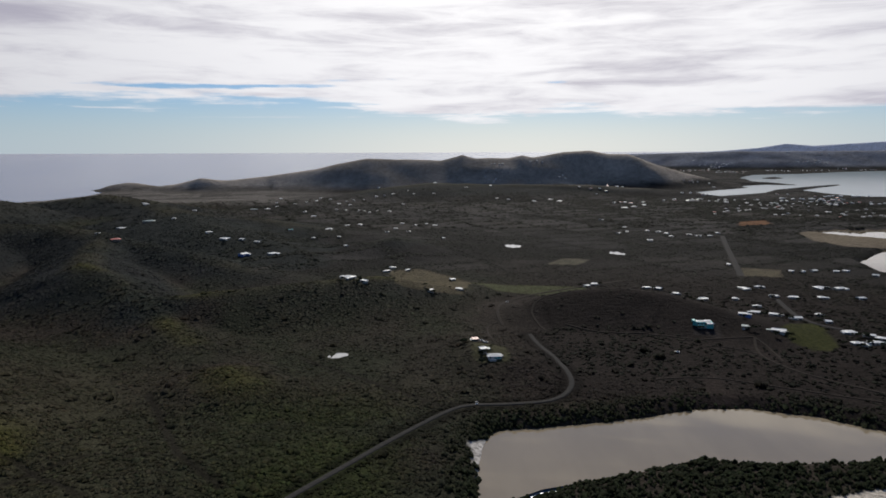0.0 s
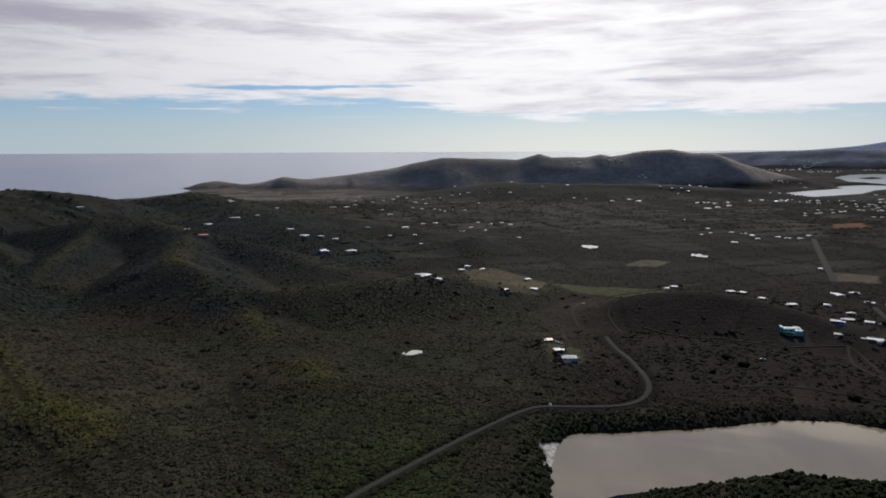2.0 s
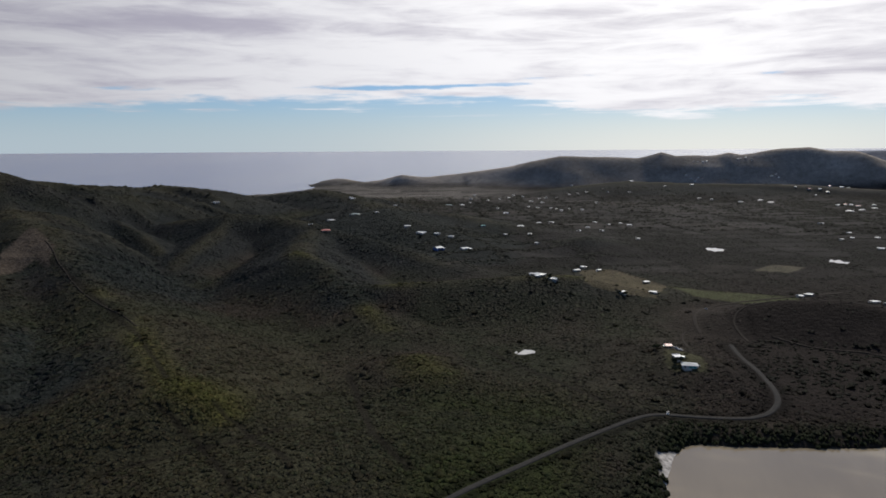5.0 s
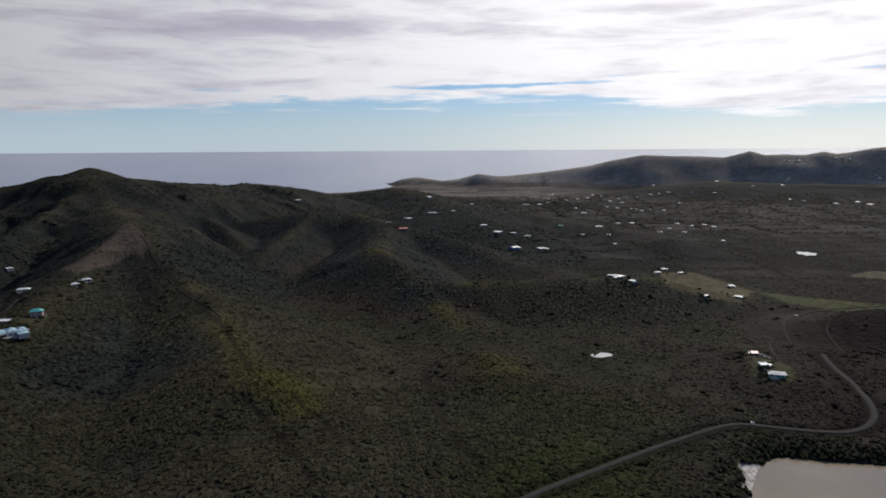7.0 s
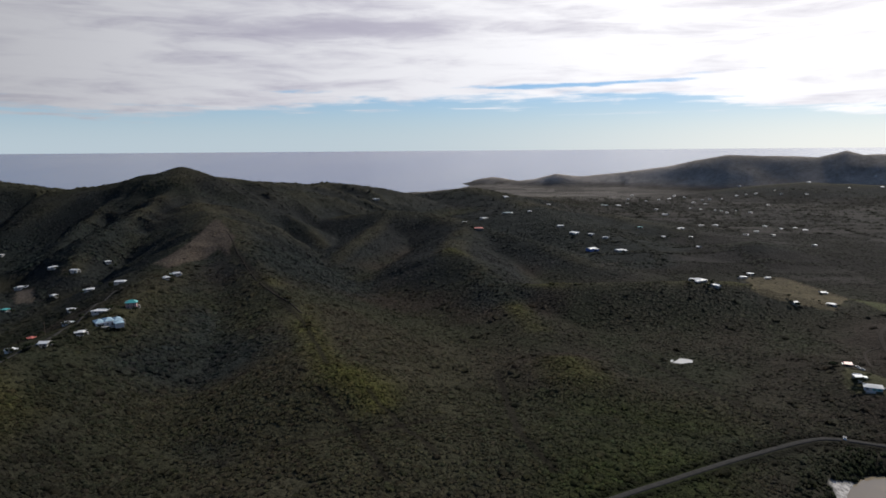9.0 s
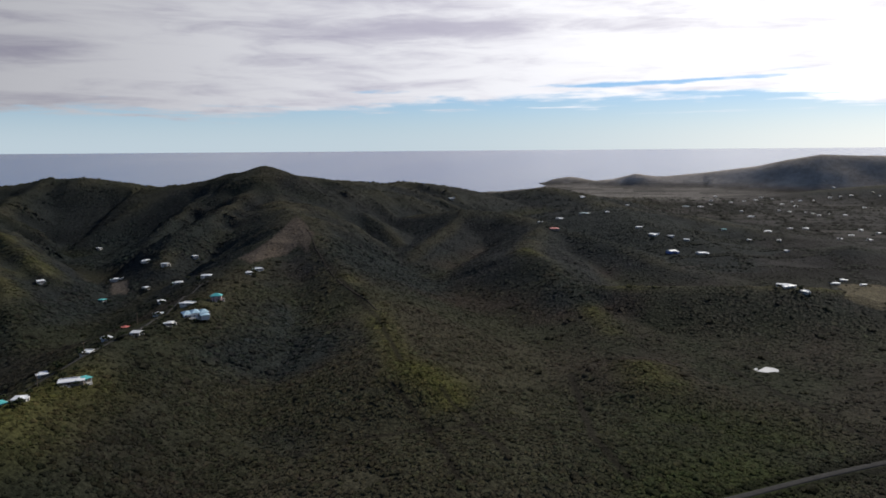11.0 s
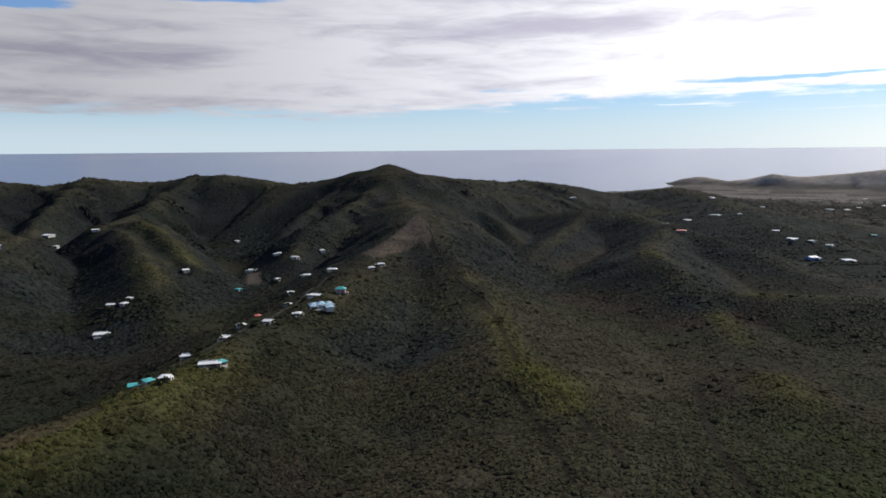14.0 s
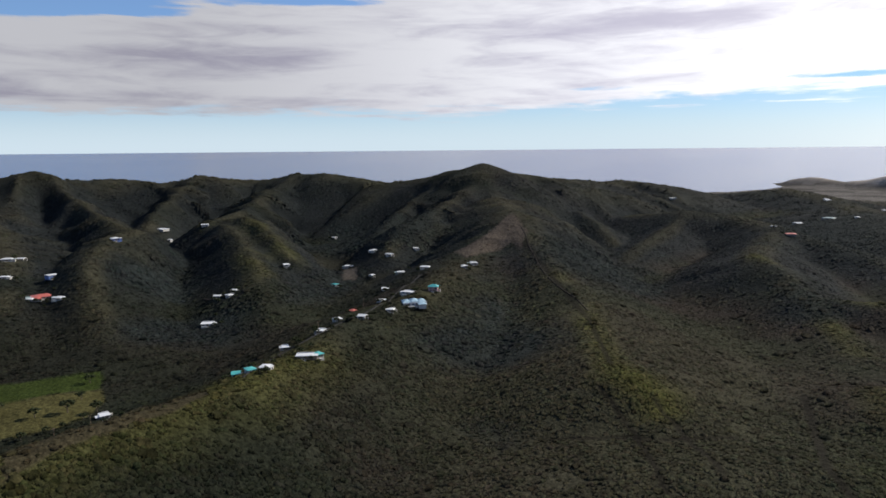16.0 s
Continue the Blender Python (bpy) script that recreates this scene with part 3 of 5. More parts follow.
def grid_faces(rows, cols, closed=False):
    i, j = np.meshgrid(np.arange(rows - 1), np.arange(cols if closed else cols - 1), indexing="ij")
    j2 = (j + 1) % cols
    return np.stack([i * cols + j, i * cols + j2, (i + 1) * cols + j2, (i + 1) * cols + j], -1).reshape(-1, 4)


def parcels(x, y):
    """Old field plots on the plain: a tone for each plot, and the distance to its hedge."""
    a = radians(24)
    x, y = x + 70 * (fbm(x, y, 240, 2) - 0.5), y + 70 * (fbm(x + 777, y, 240, 2) - 0.5)
    u, v = (x * math.cos(a) + y * math.sin(a)) / 118, (y * math.cos(a) - x * math.sin(a)) / 66
    tone = LATTICE[np.floor(u).astype(int) % 256, np.floor(v).astype(int) % 256]
    fu, fv = np.abs(u - np.round(u)) * 118, np.abs(v - np.round(v)) * 66
    return tone, np.minimum(fu, fv)


def cover(x, y, z):
    """What grows where: colours of the vegetation and soil at a place, with distant haze and some shade painted in."""
    d = np.hypot(x, y)
    b = np.degrees(np.arctan2(-x, y))
    turn = np.mod(b + 40, 360) - 40  # the land behind runs on evenly from one side to the other
    b = np.where(turn > 92, 92 - (turn - 92) * 132 / 228, turn)
    green, brown, yellow = np.array((0.0245, 0.0258, 0.0160)), np.array((0.0305, 0.0248, 0.0192)), np.array((0.054, 0.053, 0.0155))
    n1, n2, n3 = fbm(x, y, 90, 4), fbm(x + 900, y, 260, 3), fbm(x, y + 500, 35, 3)
    _, _, rib, crest = lifted(x, y, RIDGES, 6.0)
    w = np.clip((n1 - 0.5) * 3.2 + 0.40 + np.clip((-1.5 - b) / 5, 0, 1) * 0.5 - 0.15 * np.clip((470 - d) / 80, 0, 1), 0, 1)[..., None]
    c = green * (1 - w) + brown * w
    # fresh growth on the valley floor by the road, straw-coloured scrub farther west
    v = (np.clip((b - 1) / 6, 0, 1) * np.clip((24 - b) / 8, 0, 1) * np.clip((500 - d) / 90, 0, 1) * np.clip((n1 - 0.36) * 5, 0, 1))[..., None]
    c = c * (1 - v) + np.array((0.028, 0.033, 0.0128)) * v
    v = 0.55 * (np.clip((b - 18) / 10, 0, 1) * np.clip((60 - b) / 10, 0, 1) * np.clip((720 - d) / 200, 0, 1))[..., None]
    c = c * (1 - v) + np.array((0.041, 0.037, 0.0225)) * v
    # darker evergreen scrub in the west
    west = ((0.72 + 0.2 * np.clip((450 - d) / 60, 0, 1)) * np.clip((b - 46) / 14, 0, 1) * np.clip((n2 - 0.3) * 4, 0.5, 1))[..., None]
    c = c * (1 - west) + np.array((0.0128, 0.0146, 0.0098)) * west
    # evergreen woods on the farther hills, thickest in the gullies, their blue painting in cool shade and haze; grass
    # on the ribs between them
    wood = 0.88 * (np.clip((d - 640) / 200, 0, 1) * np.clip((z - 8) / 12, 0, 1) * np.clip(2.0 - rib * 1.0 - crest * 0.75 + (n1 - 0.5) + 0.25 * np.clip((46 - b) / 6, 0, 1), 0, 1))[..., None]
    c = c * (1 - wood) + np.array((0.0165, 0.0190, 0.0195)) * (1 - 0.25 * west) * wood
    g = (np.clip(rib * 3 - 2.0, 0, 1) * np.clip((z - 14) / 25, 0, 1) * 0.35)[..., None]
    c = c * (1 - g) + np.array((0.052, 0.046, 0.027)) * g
    # grass on the crests, lightened to paint in the lit relief
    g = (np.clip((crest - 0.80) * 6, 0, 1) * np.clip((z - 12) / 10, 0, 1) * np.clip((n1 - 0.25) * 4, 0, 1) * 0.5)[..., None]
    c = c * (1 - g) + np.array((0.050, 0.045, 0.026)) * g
    # the plain with its old plots and hedges, its soil tinted bluer to stand for haze
    plain = np.clip((d - 820) / 200, 0, 1) * np.clip((26 - z) / 10, 0, 1) * np.clip((20 - b) / 6, 0, 1)
    tone, hedge = parcels(x, y)
    field_edge = np.clip(1 - hedge / 6, 0, 1) * plain
    p = plain[..., None]
    field = np.array((0.031, 0.0288, 0.0270)) * (0.70 + 0.30 * np.clip((d - 1150) / 400, 0, 1))[..., None] * (0.65 + 0.7 * tone[..., None]) + np.array((0.012, 0.010, 0.007)) * np.clip((n2 - 0.5) * 4, 0, 1)[..., None]
    field = field * (1 - 0.42 * np.clip((fbm(x + 300, y, 110, 4) - 0.47) * 9, 0, 1))[..., None]
    c = c * (1 - p) + field * p
    c = c * (1 - 0.5 * field_edge[..., None])
    # leafless dark bush east of the valley
    east = (np.clip((-2.5 - b) / 6, 0, 1) * np.clip((1150 - d) / 300, 0, 1) * np.clip((d - 440) / 30, 0, 1))[..., None]
    c = c * (1 - east) + np.array((0.0165, 0.0128, 0.0112)) * (0.7 + 0.6 * n1[..., None]) * east
    # bright growth along the tops of the nearer spurs, part of its yellow being painted sunlight
    for rows, reach, amount in ((RIDGES["house_ridge"][4:], 45, 0.68), (RIDGES["scar_spur"][4:], 17, 0.6), (RIDGES["pyramid"][2:], 16, 0.6), (RIDGES["middle_nose"], 34, 0.6), (RIDGES["lower_nose"][2:], 26, 0.6), (RIDGES["valley_knoll"], 30, 0.6), ([(36.4, 440), (34.0, 422)], 36, 0.6), (RIDGES["shoulder"], 12, 0.6)):
        e, _ = to_line(x, y, polar(rows))
        k = (np.clip(1.1 - e / reach, 0, 1) * np.clip((n1 - 0.40) * 5, 0, 1) * np.clip((1300 - d) / 400, 0, 1) * amount)[..., None]
        c = c * (1 - k) + yellow * k
    # dense dark woods in the hollows, the blue of shade and haze mixed into their tone
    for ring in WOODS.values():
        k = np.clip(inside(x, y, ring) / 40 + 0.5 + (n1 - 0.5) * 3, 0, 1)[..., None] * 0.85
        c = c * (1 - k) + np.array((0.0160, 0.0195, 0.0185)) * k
    # far ridges paler, mountains bluer with distance: haze painted into their colour
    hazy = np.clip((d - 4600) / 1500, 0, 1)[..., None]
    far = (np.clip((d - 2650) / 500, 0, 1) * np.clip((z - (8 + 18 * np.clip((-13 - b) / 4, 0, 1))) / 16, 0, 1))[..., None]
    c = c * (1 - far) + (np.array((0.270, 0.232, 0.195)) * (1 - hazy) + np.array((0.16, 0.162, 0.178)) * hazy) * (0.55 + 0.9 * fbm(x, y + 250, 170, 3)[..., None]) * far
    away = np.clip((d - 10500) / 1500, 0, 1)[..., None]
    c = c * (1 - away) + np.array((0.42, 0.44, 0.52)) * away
    sand = (np.clip((3.4 - z) / 1.5, 0, 1) * (d > 1800) * (b > 12))[..., None]
    c = c * (1 - sand) + np.array((0.40, 0.35, 0.28)) * sand
    tone_of = parcels(x, y)[0][..., None]
    head = np.clip((d - 2250) / 300, 0, 1) * np.clip((b - 8) / 6, 0, 1) * np.clip((24 - z) / 14, 0, 1)
    c = c * (1 - head[..., None]) + np.array((0.098, 0.088, 0.078)) * (0.6 + 0.8 * tone_of) * head[..., None]
    # trail soil, darkened to paint in the shade of the bushes beside it
    for rows, width in TRAILS.values():
        e, _ = to_line(x, y, rows)
        k = np.clip(1.5 - e / (width * 0.75), 0, 1)[..., None] * 0.8
        c = c * (1 - k) + np.array((0.011, 0.009, 0.007)) * k
    e, _ = to_line(x, y, ROADS["main"][0])
    c = c * (1 - 0.6 * np.clip(2.2 - e / 5, 0, 1) * np.clip(e / 2 - 0.6, 0, 1))[..., None]
    wobble = 5 * (fbm(x, y, 18, 2) - 0.5)
    for ring, colour in FIELDS.values():
        k = np.clip(inside(x, y, ring) / 2.5 + 0.5 + wobble * 0.35, 0, 1)[..., None]
        c = c * (1 - k) + np.array(colour) * 0.55 * k
    return c * (0.80 + 0.30 * n3[..., None])


def land_material(name, glow=0.0):
    m = bpy.data.materials.new(name)
    m.use_nodes = True
    n = Nodes(m.node_tree)
    place = n.add("ShaderNodeNewGeometry").outputs["Position"]
    base = n.attribute("cover")
    speck, clump = n.noise(place, 0.45, 3.0, 0.7), n.noise(place, 0.06, 4.0, 0.6)
    tone = n.math("ADD", n.step(speck, 0.30, 0.72, 0.45, 1.35), n.step(clump, 0.3, 0.7, -0.12, 0.15))
    col = n.mix(1.0, base, n.add("ShaderNodeCombineColor").outputs[0], "MULTIPLY")
    comb = col.node.inputs[7].links[0].from_node
    for s in comb.inputs:
        n.plug(s, tone)
    shader = n.add("ShaderNodeBsdfPrincipled")
    n.plug(shader.inputs["Base Color"], col)
    shader.inputs["Roughness"].default_value = 0.95
    shader.inputs["Specular IOR Level"].default_value = 0.02
    bump = n.add("ShaderNodeBump")
    bump.inputs["Strength"].default_value, bump.inputs["Distance"].default_value = 0.7, 2.0
    n.plug(bump.inputs["Height"], n.noise(place, 0.22, 4.0, 0.65))
    n.plug(shader.inputs["Normal"], bump.outputs[0])
    # a faint emission in the hills' own colour stands for haze
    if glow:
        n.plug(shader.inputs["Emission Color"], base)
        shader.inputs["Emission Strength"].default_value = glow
    n.plug(n.add("ShaderNodeOutputMaterial").inputs[0], shader.outputs[0])
    return m


def water_material(name, color, rough, ripple, scale, ior):
    m = bpy.data.materials.new(name)
    m.use_nodes = True
    n = Nodes(m.node_tree)
    place = n.add("ShaderNodeNewGeometry").outputs["Position"]
    shader = n.add("ShaderNodeBsdfPrincipled")
    tone = n.noise(n.vec("MULTIPLY", place, (scale * 0.08, scale * 0.02, 0.0)), 1.0, 4.0, 0.6)
    n.plug(shader.inputs["Base Color"], n.mix(n.step(tone, 0.3, 0.7), tuple(c * 0.93 for c in color), tuple(c * 1.07 for c in color)))
    n.plug(shader.inputs["Roughness"], n.step(tone, 0.3, 0.7, rough * 0.92, rough * 1.08))
    shader.inputs["IOR"].default_value = ior
    bump = n.add("ShaderNodeBump")
    bump.inputs["Strength"].default_value, bump.inputs["Distance"].default_value = ripple, 0.4
    n.plug(bump.inputs["Height"], n.noise(place, scale, 3.0, 0.6))
    n.plug(shader.inputs["Normal"], bump.outputs[0])
    n.plug(n.add("ShaderNodeOutputMaterial").inputs[0], shader.outputs[0])
    return m


# the distant hills get the added haze glow, the nearer land none
LAND, DISTANCE = land_material("land"), land_material("hazy_distance", 0.18)
SEA = water_material("sea_water", (0.044, 0.094, 0.190), 0.17, 0.0, 0.02, 1.38)
BAY = water_material("bay_water", (0.27, 0.31, 0.31), 0.2, 0.0, 0.02, 1.4)
POND = water_material("pond_water", (0.205, 0.165, 0.112), 0.04, 0.005, 0.3, 1.33)
# small ponds: the reflected bright sky is painted as a whitish base
SKY_WATER = water_material("sky_white_water", (0.40, 0.39, 0.37), 0.06, 0.01, 0.3, 1.33)

# one sheet of land, close-meshed where the ground is seen
bearings = np.concatenate([np.arange(-180, -40, 4.0), np.arange(-40, 94, 0.2), np.arange(94, 180, 4.0)])
reach = np.concatenate([[0.01, 60, 130, 190, 240], np.geomspace(270, 2600, 290), np.geomspace(2640, 15900, 90)])
dd, bb = np.meshgrid(reach, bearings, indexing="ij")
lx, ly = -dd * np.sin(np.radians(bb)), dd * np.cos(np.radians(bb))
lz = ground(lx, ly)
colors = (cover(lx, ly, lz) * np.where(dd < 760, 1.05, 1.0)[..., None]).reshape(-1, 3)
px_, py_, pz_ = draw_in(lx, ly, lz)
ground_co = np.stack([px_, py_, pz_], -1).reshape(-1, 3)
cap = np.array([(-0.02, -0.02, 0), (0.02, -0.02, 0), (0.02, 0.02, 0), (-0.02, 0.02, 0)]) + np.array((0, 0, pz_[0].mean()))  # closes the middle of the rings
sheet = grid_faces(len(reach), len(bearings), True)[:, ::-1]
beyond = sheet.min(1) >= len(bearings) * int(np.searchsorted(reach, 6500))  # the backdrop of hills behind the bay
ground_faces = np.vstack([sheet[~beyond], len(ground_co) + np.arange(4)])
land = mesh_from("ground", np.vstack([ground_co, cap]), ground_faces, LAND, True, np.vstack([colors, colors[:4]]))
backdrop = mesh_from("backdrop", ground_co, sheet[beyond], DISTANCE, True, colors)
tagged(backdrop, "hazy pale blue hills and mountains in the far distance", "hills", kind="structure")
tagged(land, "hilly tropical land covered in dry green and brown scrub", "ground", kind="structure")

# the sea round the island
ring_r = np.concatenate([[120, 400, 1000, 1800, BENT], np.linspace(BENT + 60, RIM - 4, 60)])
ring_b = np.arange(-180, 180, 1.5)
rr, rb = np.meshgrid(ring_r, ring_b, indexing="ij")
rz = np.maximum(rr - BENT, 0) * SLOPE
water = mesh_from("water", np.stack([-rr * np.sin(np.radians(rb)), rr * np.cos(np.radians(rb)), rz], -1).reshape(-1, 3), grid_faces(len(ring_r), len(ring_b), True)[:, ::-1], SEA)
tagged(water, "calm blue-grey sea reaching the horizon", "sea", kind="structure")

# the shallow bay in the east, greener than the open sea, its paleness painting in reflected sky
bay_d, bay_b = np.meshgrid(np.geomspace(2750, 8600, 30), np.arange(-50, -18, 1.0), indexing="ij")
bx, by, bz = draw_in(-bay_d * np.sin(np.radians(bay_b)), bay_d * np.cos(np.radians(bay_b)), np.full(bay_d.shape, 0.6))
bay = mesh_from("water", np.stack([bx, by, bz], -1).reshape(-1, 3), grid_faces(*bay_d.shape)[:, ::-1], BAY)
tagged(bay, "pale grey-green shallow bay behind the town", "bay", kind="structure")


def pond(name, ring, label, level=1.0, spread=14.0, material=POND):
    """A sheet of still water a little wider than its basin."""
    bm = bmesh.new()
    centre = ring.mean(0)
    verts = [bm.verts.new((*(p + (p - centre) / np.linalg.norm(p - centre) * spread), level)) for p in ring]
    bm.faces.new(verts)
    bmesh.ops.triangulate(bm, faces=bm.faces[:])
    bmesh.ops.recalc_face_normals(bm, faces=bm.faces[:])
    if bm.faces[:][0].normal.z < 0:
        bmesh.ops.reverse_faces(bm, faces=bm.faces[:])
    me = bpy.data.meshes.new(name)
    bm.to_mesh(me)
    bm.free()
    me.materials.append(material)
    return tagged(new(name, me), label, "pond", kind="structure")


for ring, label in zip(PONDS.values(), ("still pinkish-grey salt pond among mangroves", "pale shallow lagoon on the far plain", "narrow creek with still water")):
    pond("pond", ring, label)
for ring in SMALL_PONDS.values():
    pond("pond", ring, "small bright stock pond in the scrub", small_level(ring), 1.0, SKY_WATER)


# ---- scrub ----
def leaf_material(name, gloss=0.015):
    m = bpy.data.materials.new(name)
    m.use_nodes = True
    n = Nodes(m.node_tree)
    place = n.add("ShaderNodeNewGeometry").outputs["Position"]
    island = n.add("ShaderNodeNewGeometry").outputs["Random Per Island"]
    base = n.attribute("cover")
    speck = n.noise(place, 1.6, 2.0, 0.7)
    tone = n.math("MULTIPLY", n.step(speck, 0.3, 0.7, 0.75, 1.25), n.step(island, 0.0, 1.0, 0.85, 1.15))
    comb = n.add("ShaderNodeCombineColor")
    for s in comb.inputs:
        n.plug(s, tone)
    shader = n.add("ShaderNodeBsdfPrincipled")
    n.plug(shader.inputs["Base Color"], n.mix(1.0, base, comb.outputs[0], "MULTIPLY"))
    shader.inputs["Roughness"].default_value = 0.75
    shader.inputs["Specular IOR Level"].default_value = gloss
    bump = n.add("ShaderNodeBump")
    bump.inputs["Strength"].default_value, bump.inputs["Distance"].default_value = 0.8, 0.6
    n.plug(bump.inputs["Height"], n.noise(place, 1.1, 3.0, 0.65))
    n.plug(shader.inputs["Normal"], bump.outputs[0])
    thin = n.add("ShaderNodeBsdfTranslucent")
    n.plug(thin.inputs[0], n.mix(1.0, base, comb.outputs[0], "MULTIPLY"))
    both = n.add("ShaderNodeMixShader")
    both.inputs[0].default_value = 0.35
    n.plug(both.inputs[1], shader.outputs[0])
    n.plug(both.inputs[2], thin.outputs[0])
    n.plug(n.add("ShaderNodeOutputMaterial").inputs[0], both.outputs[0])
    return m


LEAVES = leaf_material("scrub_leaves")


def lump():
    """Corners and faces of a rough clump of leaves, open below."""
    g = (1 + 5**0.5) / 2
    v = np.array([(-1, g, 0), (1, g, 0), (-1, -g, 0), (1, -g, 0), (0, -1, g), (0, 1, g), (0, -1, -g), (0, 1, -g), (g, 0, -1), (g, 0, 1), (-g, 0, -1), (-g, 0, 1)]) / (1 + g * g) ** 0.5
    f = np.array([(0, 11, 5), (0, 5, 1), (0, 1, 7), (0, 7, 10), (0, 10, 11), (1, 5, 9), (5, 11, 4), (11, 10, 2), (10, 7, 6), (7, 1, 8), (3, 9, 4), (3, 4, 2), (3, 2, 6), (3, 6, 8), (3, 8, 9), (4, 9, 5), (2, 4, 11), (6, 2, 10), (8, 6, 7), (9, 8, 1)])
    keep = v[f][:, :, 2].mean(1) > -0.15
    return v, f[keep]


LUMP_V, LUMP_F = lump()
DICE = np.random.RandomState(11)


def open_ground(x, y):
    """True where nothing should be planted."""
    bare = inside(x, y, COAST) < 25
    for ring in PONDS.values():
        bare |= inside(x, y, ring) > -3.5
    for ring in SMALL_PONDS.values():
        bare |= inside(x, y, ring) > -5
    for name, (ring, _) in FIELDS.items():
        some = 0.86 if name in ("bare_slope", "bare_earth", "ridge_grass", "yards", "pasture") else 1.0
        bare |= (inside(x, y, ring) > 0.5) & (DICE.rand(*x.shape) < some)
    for rows, width, _ in ROADS.values():
        bare |= to_line(x, y, rows)[0] < width * 0.5 + min(2.6, width * 0.8)
    for rows, width in TRAILS.values():
        bare |= to_line(x, y, rows)[0] < width * 0.45 + 0.7
    for rows in SETTLEMENTS.values():
        for b, d, w, _ in rows:
            bare |= np.hypot(x + d * math.sin(radians(b)), y - d * math.cos(radians(b))) < w * 0.5 + 2.5
    return bare


def dryness(x, y):
    """1 on the dry eastern slopes where bushes stand apart, 0 in the closed scrub."""
    d, b = np.hypot(x, y), np.degrees(np.arctan2(-x, y))
    return np.clip((-7.5 - b) / 3, 0, 1) * np.clip((d - 495) / 20, 0, 1) * np.clip((900 - d) / 150, 0, 1)


def scrub(name, nearest, farthest, spacing, lumps, size, roundness, label, low=-37.0, high=89.0, woods=False, tall=1.0, shade=1.0):
    area = radians(high - low) / 2 * (farthest**2 - nearest**2)
    n = int(area / spacing**2)
    b = np.radians(DICE.uniform(low, high, n))
    d = np.sqrt(DICE.uniform(nearest**2, farthest**2, n))
    x, y = -d * np.sin(b), d * np.cos(b)
    thin = fbm(x, y, 24, 3)
    dry = dryness(x, y)
    plain = np.clip((d - 850) / 200, 0, 1) * np.clip((20 - np.degrees(b)) / 6, 0, 1)
    hill_grass = np.clip(1 - to_line(x, y, polar(RIDGES["brown_hill"]))[0] / 75, 0, 1)
    clump = np.clip((fbm(x + 300, y, 110, 4) - 0.47) * 9, 0.06, 1)
    keep = ~open_ground(x, y) & (DICE.rand(n) < np.clip((thin - 0.22) * 5, 0.25, 1) * (1 - 0.72 * dry) * (1 - 0.93 * (hill_grass > 0.1)) * (1 - plain * (parcels(x, y)[1] > 7) * (1 - clump)))
    if woods:
        keep &= np.max([inside(x, y, ring) for ring in WOODS.values()], 0) > -12
    x, y, d, thin, dry, plain = x[keep], y[keep], d[keep], thin[keep], dry[keep], plain[keep]
    n = len(x)
    z = ground(x, y)
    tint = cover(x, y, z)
    e = np.full(n, 1e9)
    for ring in list(PONDS.values())[:1]:
        e = np.minimum(e, np.abs(inside(x, y, ring)))
    mangrove = np.maximum(np.clip(1.4 - e / 22, 0, 1), (d < 425) & (np.degrees(np.arctan2(-x, y)) < -3)) * (np.degrees(np.arctan2(-x, y)) < 8)
    tint = tint * (1 - mangrove[:, None]) + np.array((0.0165, 0.0205, 0.0110)) * mangrove[:, None]
    dark = np.clip(0.75 * dry + 0.7 * plain, 0, 0.8)[:, None]
    tint = (tint * (1 - dark) + np.array((0.0125, 0.0140, 0.0105)) * dark) * shade * 1.15
    tint = tint * DICE.uniform(0.70, 1.30, (n, 1)) * (1 + DICE.uniform(-0.07, 0.07, (n, 3)))
    r = size * np.clip(np.exp(DICE.normal(-0.05, 0.30, n)), 0.45, 1.7) * (0.75 + 0.5 * thin) * (1 - 0.2 * mangrove)
    hedge = (parcels(x, y)[1] < 7) & (d > 820) & (z < 26)
    r = r * np.where(hedge, 1.3, 1.0)
    nv = len(LUMP_V)
    gx, gy = (ground(x + 6, y) - ground(x - 6, y)) / 12, (ground(x, y + 6) - ground(x, y - 6)) / 12
    co = np.empty((n, lumps, nv, 3))
    for k in range(lumps):
        a = DICE.uniform(0, 6.28, n)
        off = r * (0.0 if lumps == 1 else DICE.uniform(0.3, 0.75, n))
        s = r * DICE.uniform(0.55, 0.95, n)
        shape = LUMP_V[None] * (1 + DICE.uniform(-0.12, 0.12, (n, nv, 1)))
        turn = DICE.uniform(0, 6.28, n)
        c, q = np.cos(turn)[:, None], np.sin(turn)[:, None]
        sx, sy = shape[..., 0] * c - shape[..., 1] * q, shape[..., 0] * q + shape[..., 1] * c
        rise = tall * DICE.uniform(0.42, 0.70, n) * (1 + 1.1 * mangrove) * np.where(dry > 0.5, 1.3, 1.0)
        co[:, k, :, 0] = (x + off * np.cos(a))[:, None] + sx * s[:, None]
        co[:, k, :, 1] = (y + off * np.sin(a))[:, None] + sy * s[:, None]
        co[:, k, :, 2] = (z + s * rise * np.where(dry > 0.5, 0.45, 0.08 + 0.14 * (lumps == 2) + 0.2 * mangrove))[:, None] + shape[..., 2] * (s * rise)[:, None] + gx[:, None] * (co[:, k, :, 0] - x[:, None]) + gy[:, None] * (co[:, k, :, 1] - y[:, None])
    faces = (LUMP_F[None] + (np.arange(n * lumps) * nv)[:, None, None]).reshape(-1, 3)
    colors = np.repeat(tint, lumps * nv, 0)
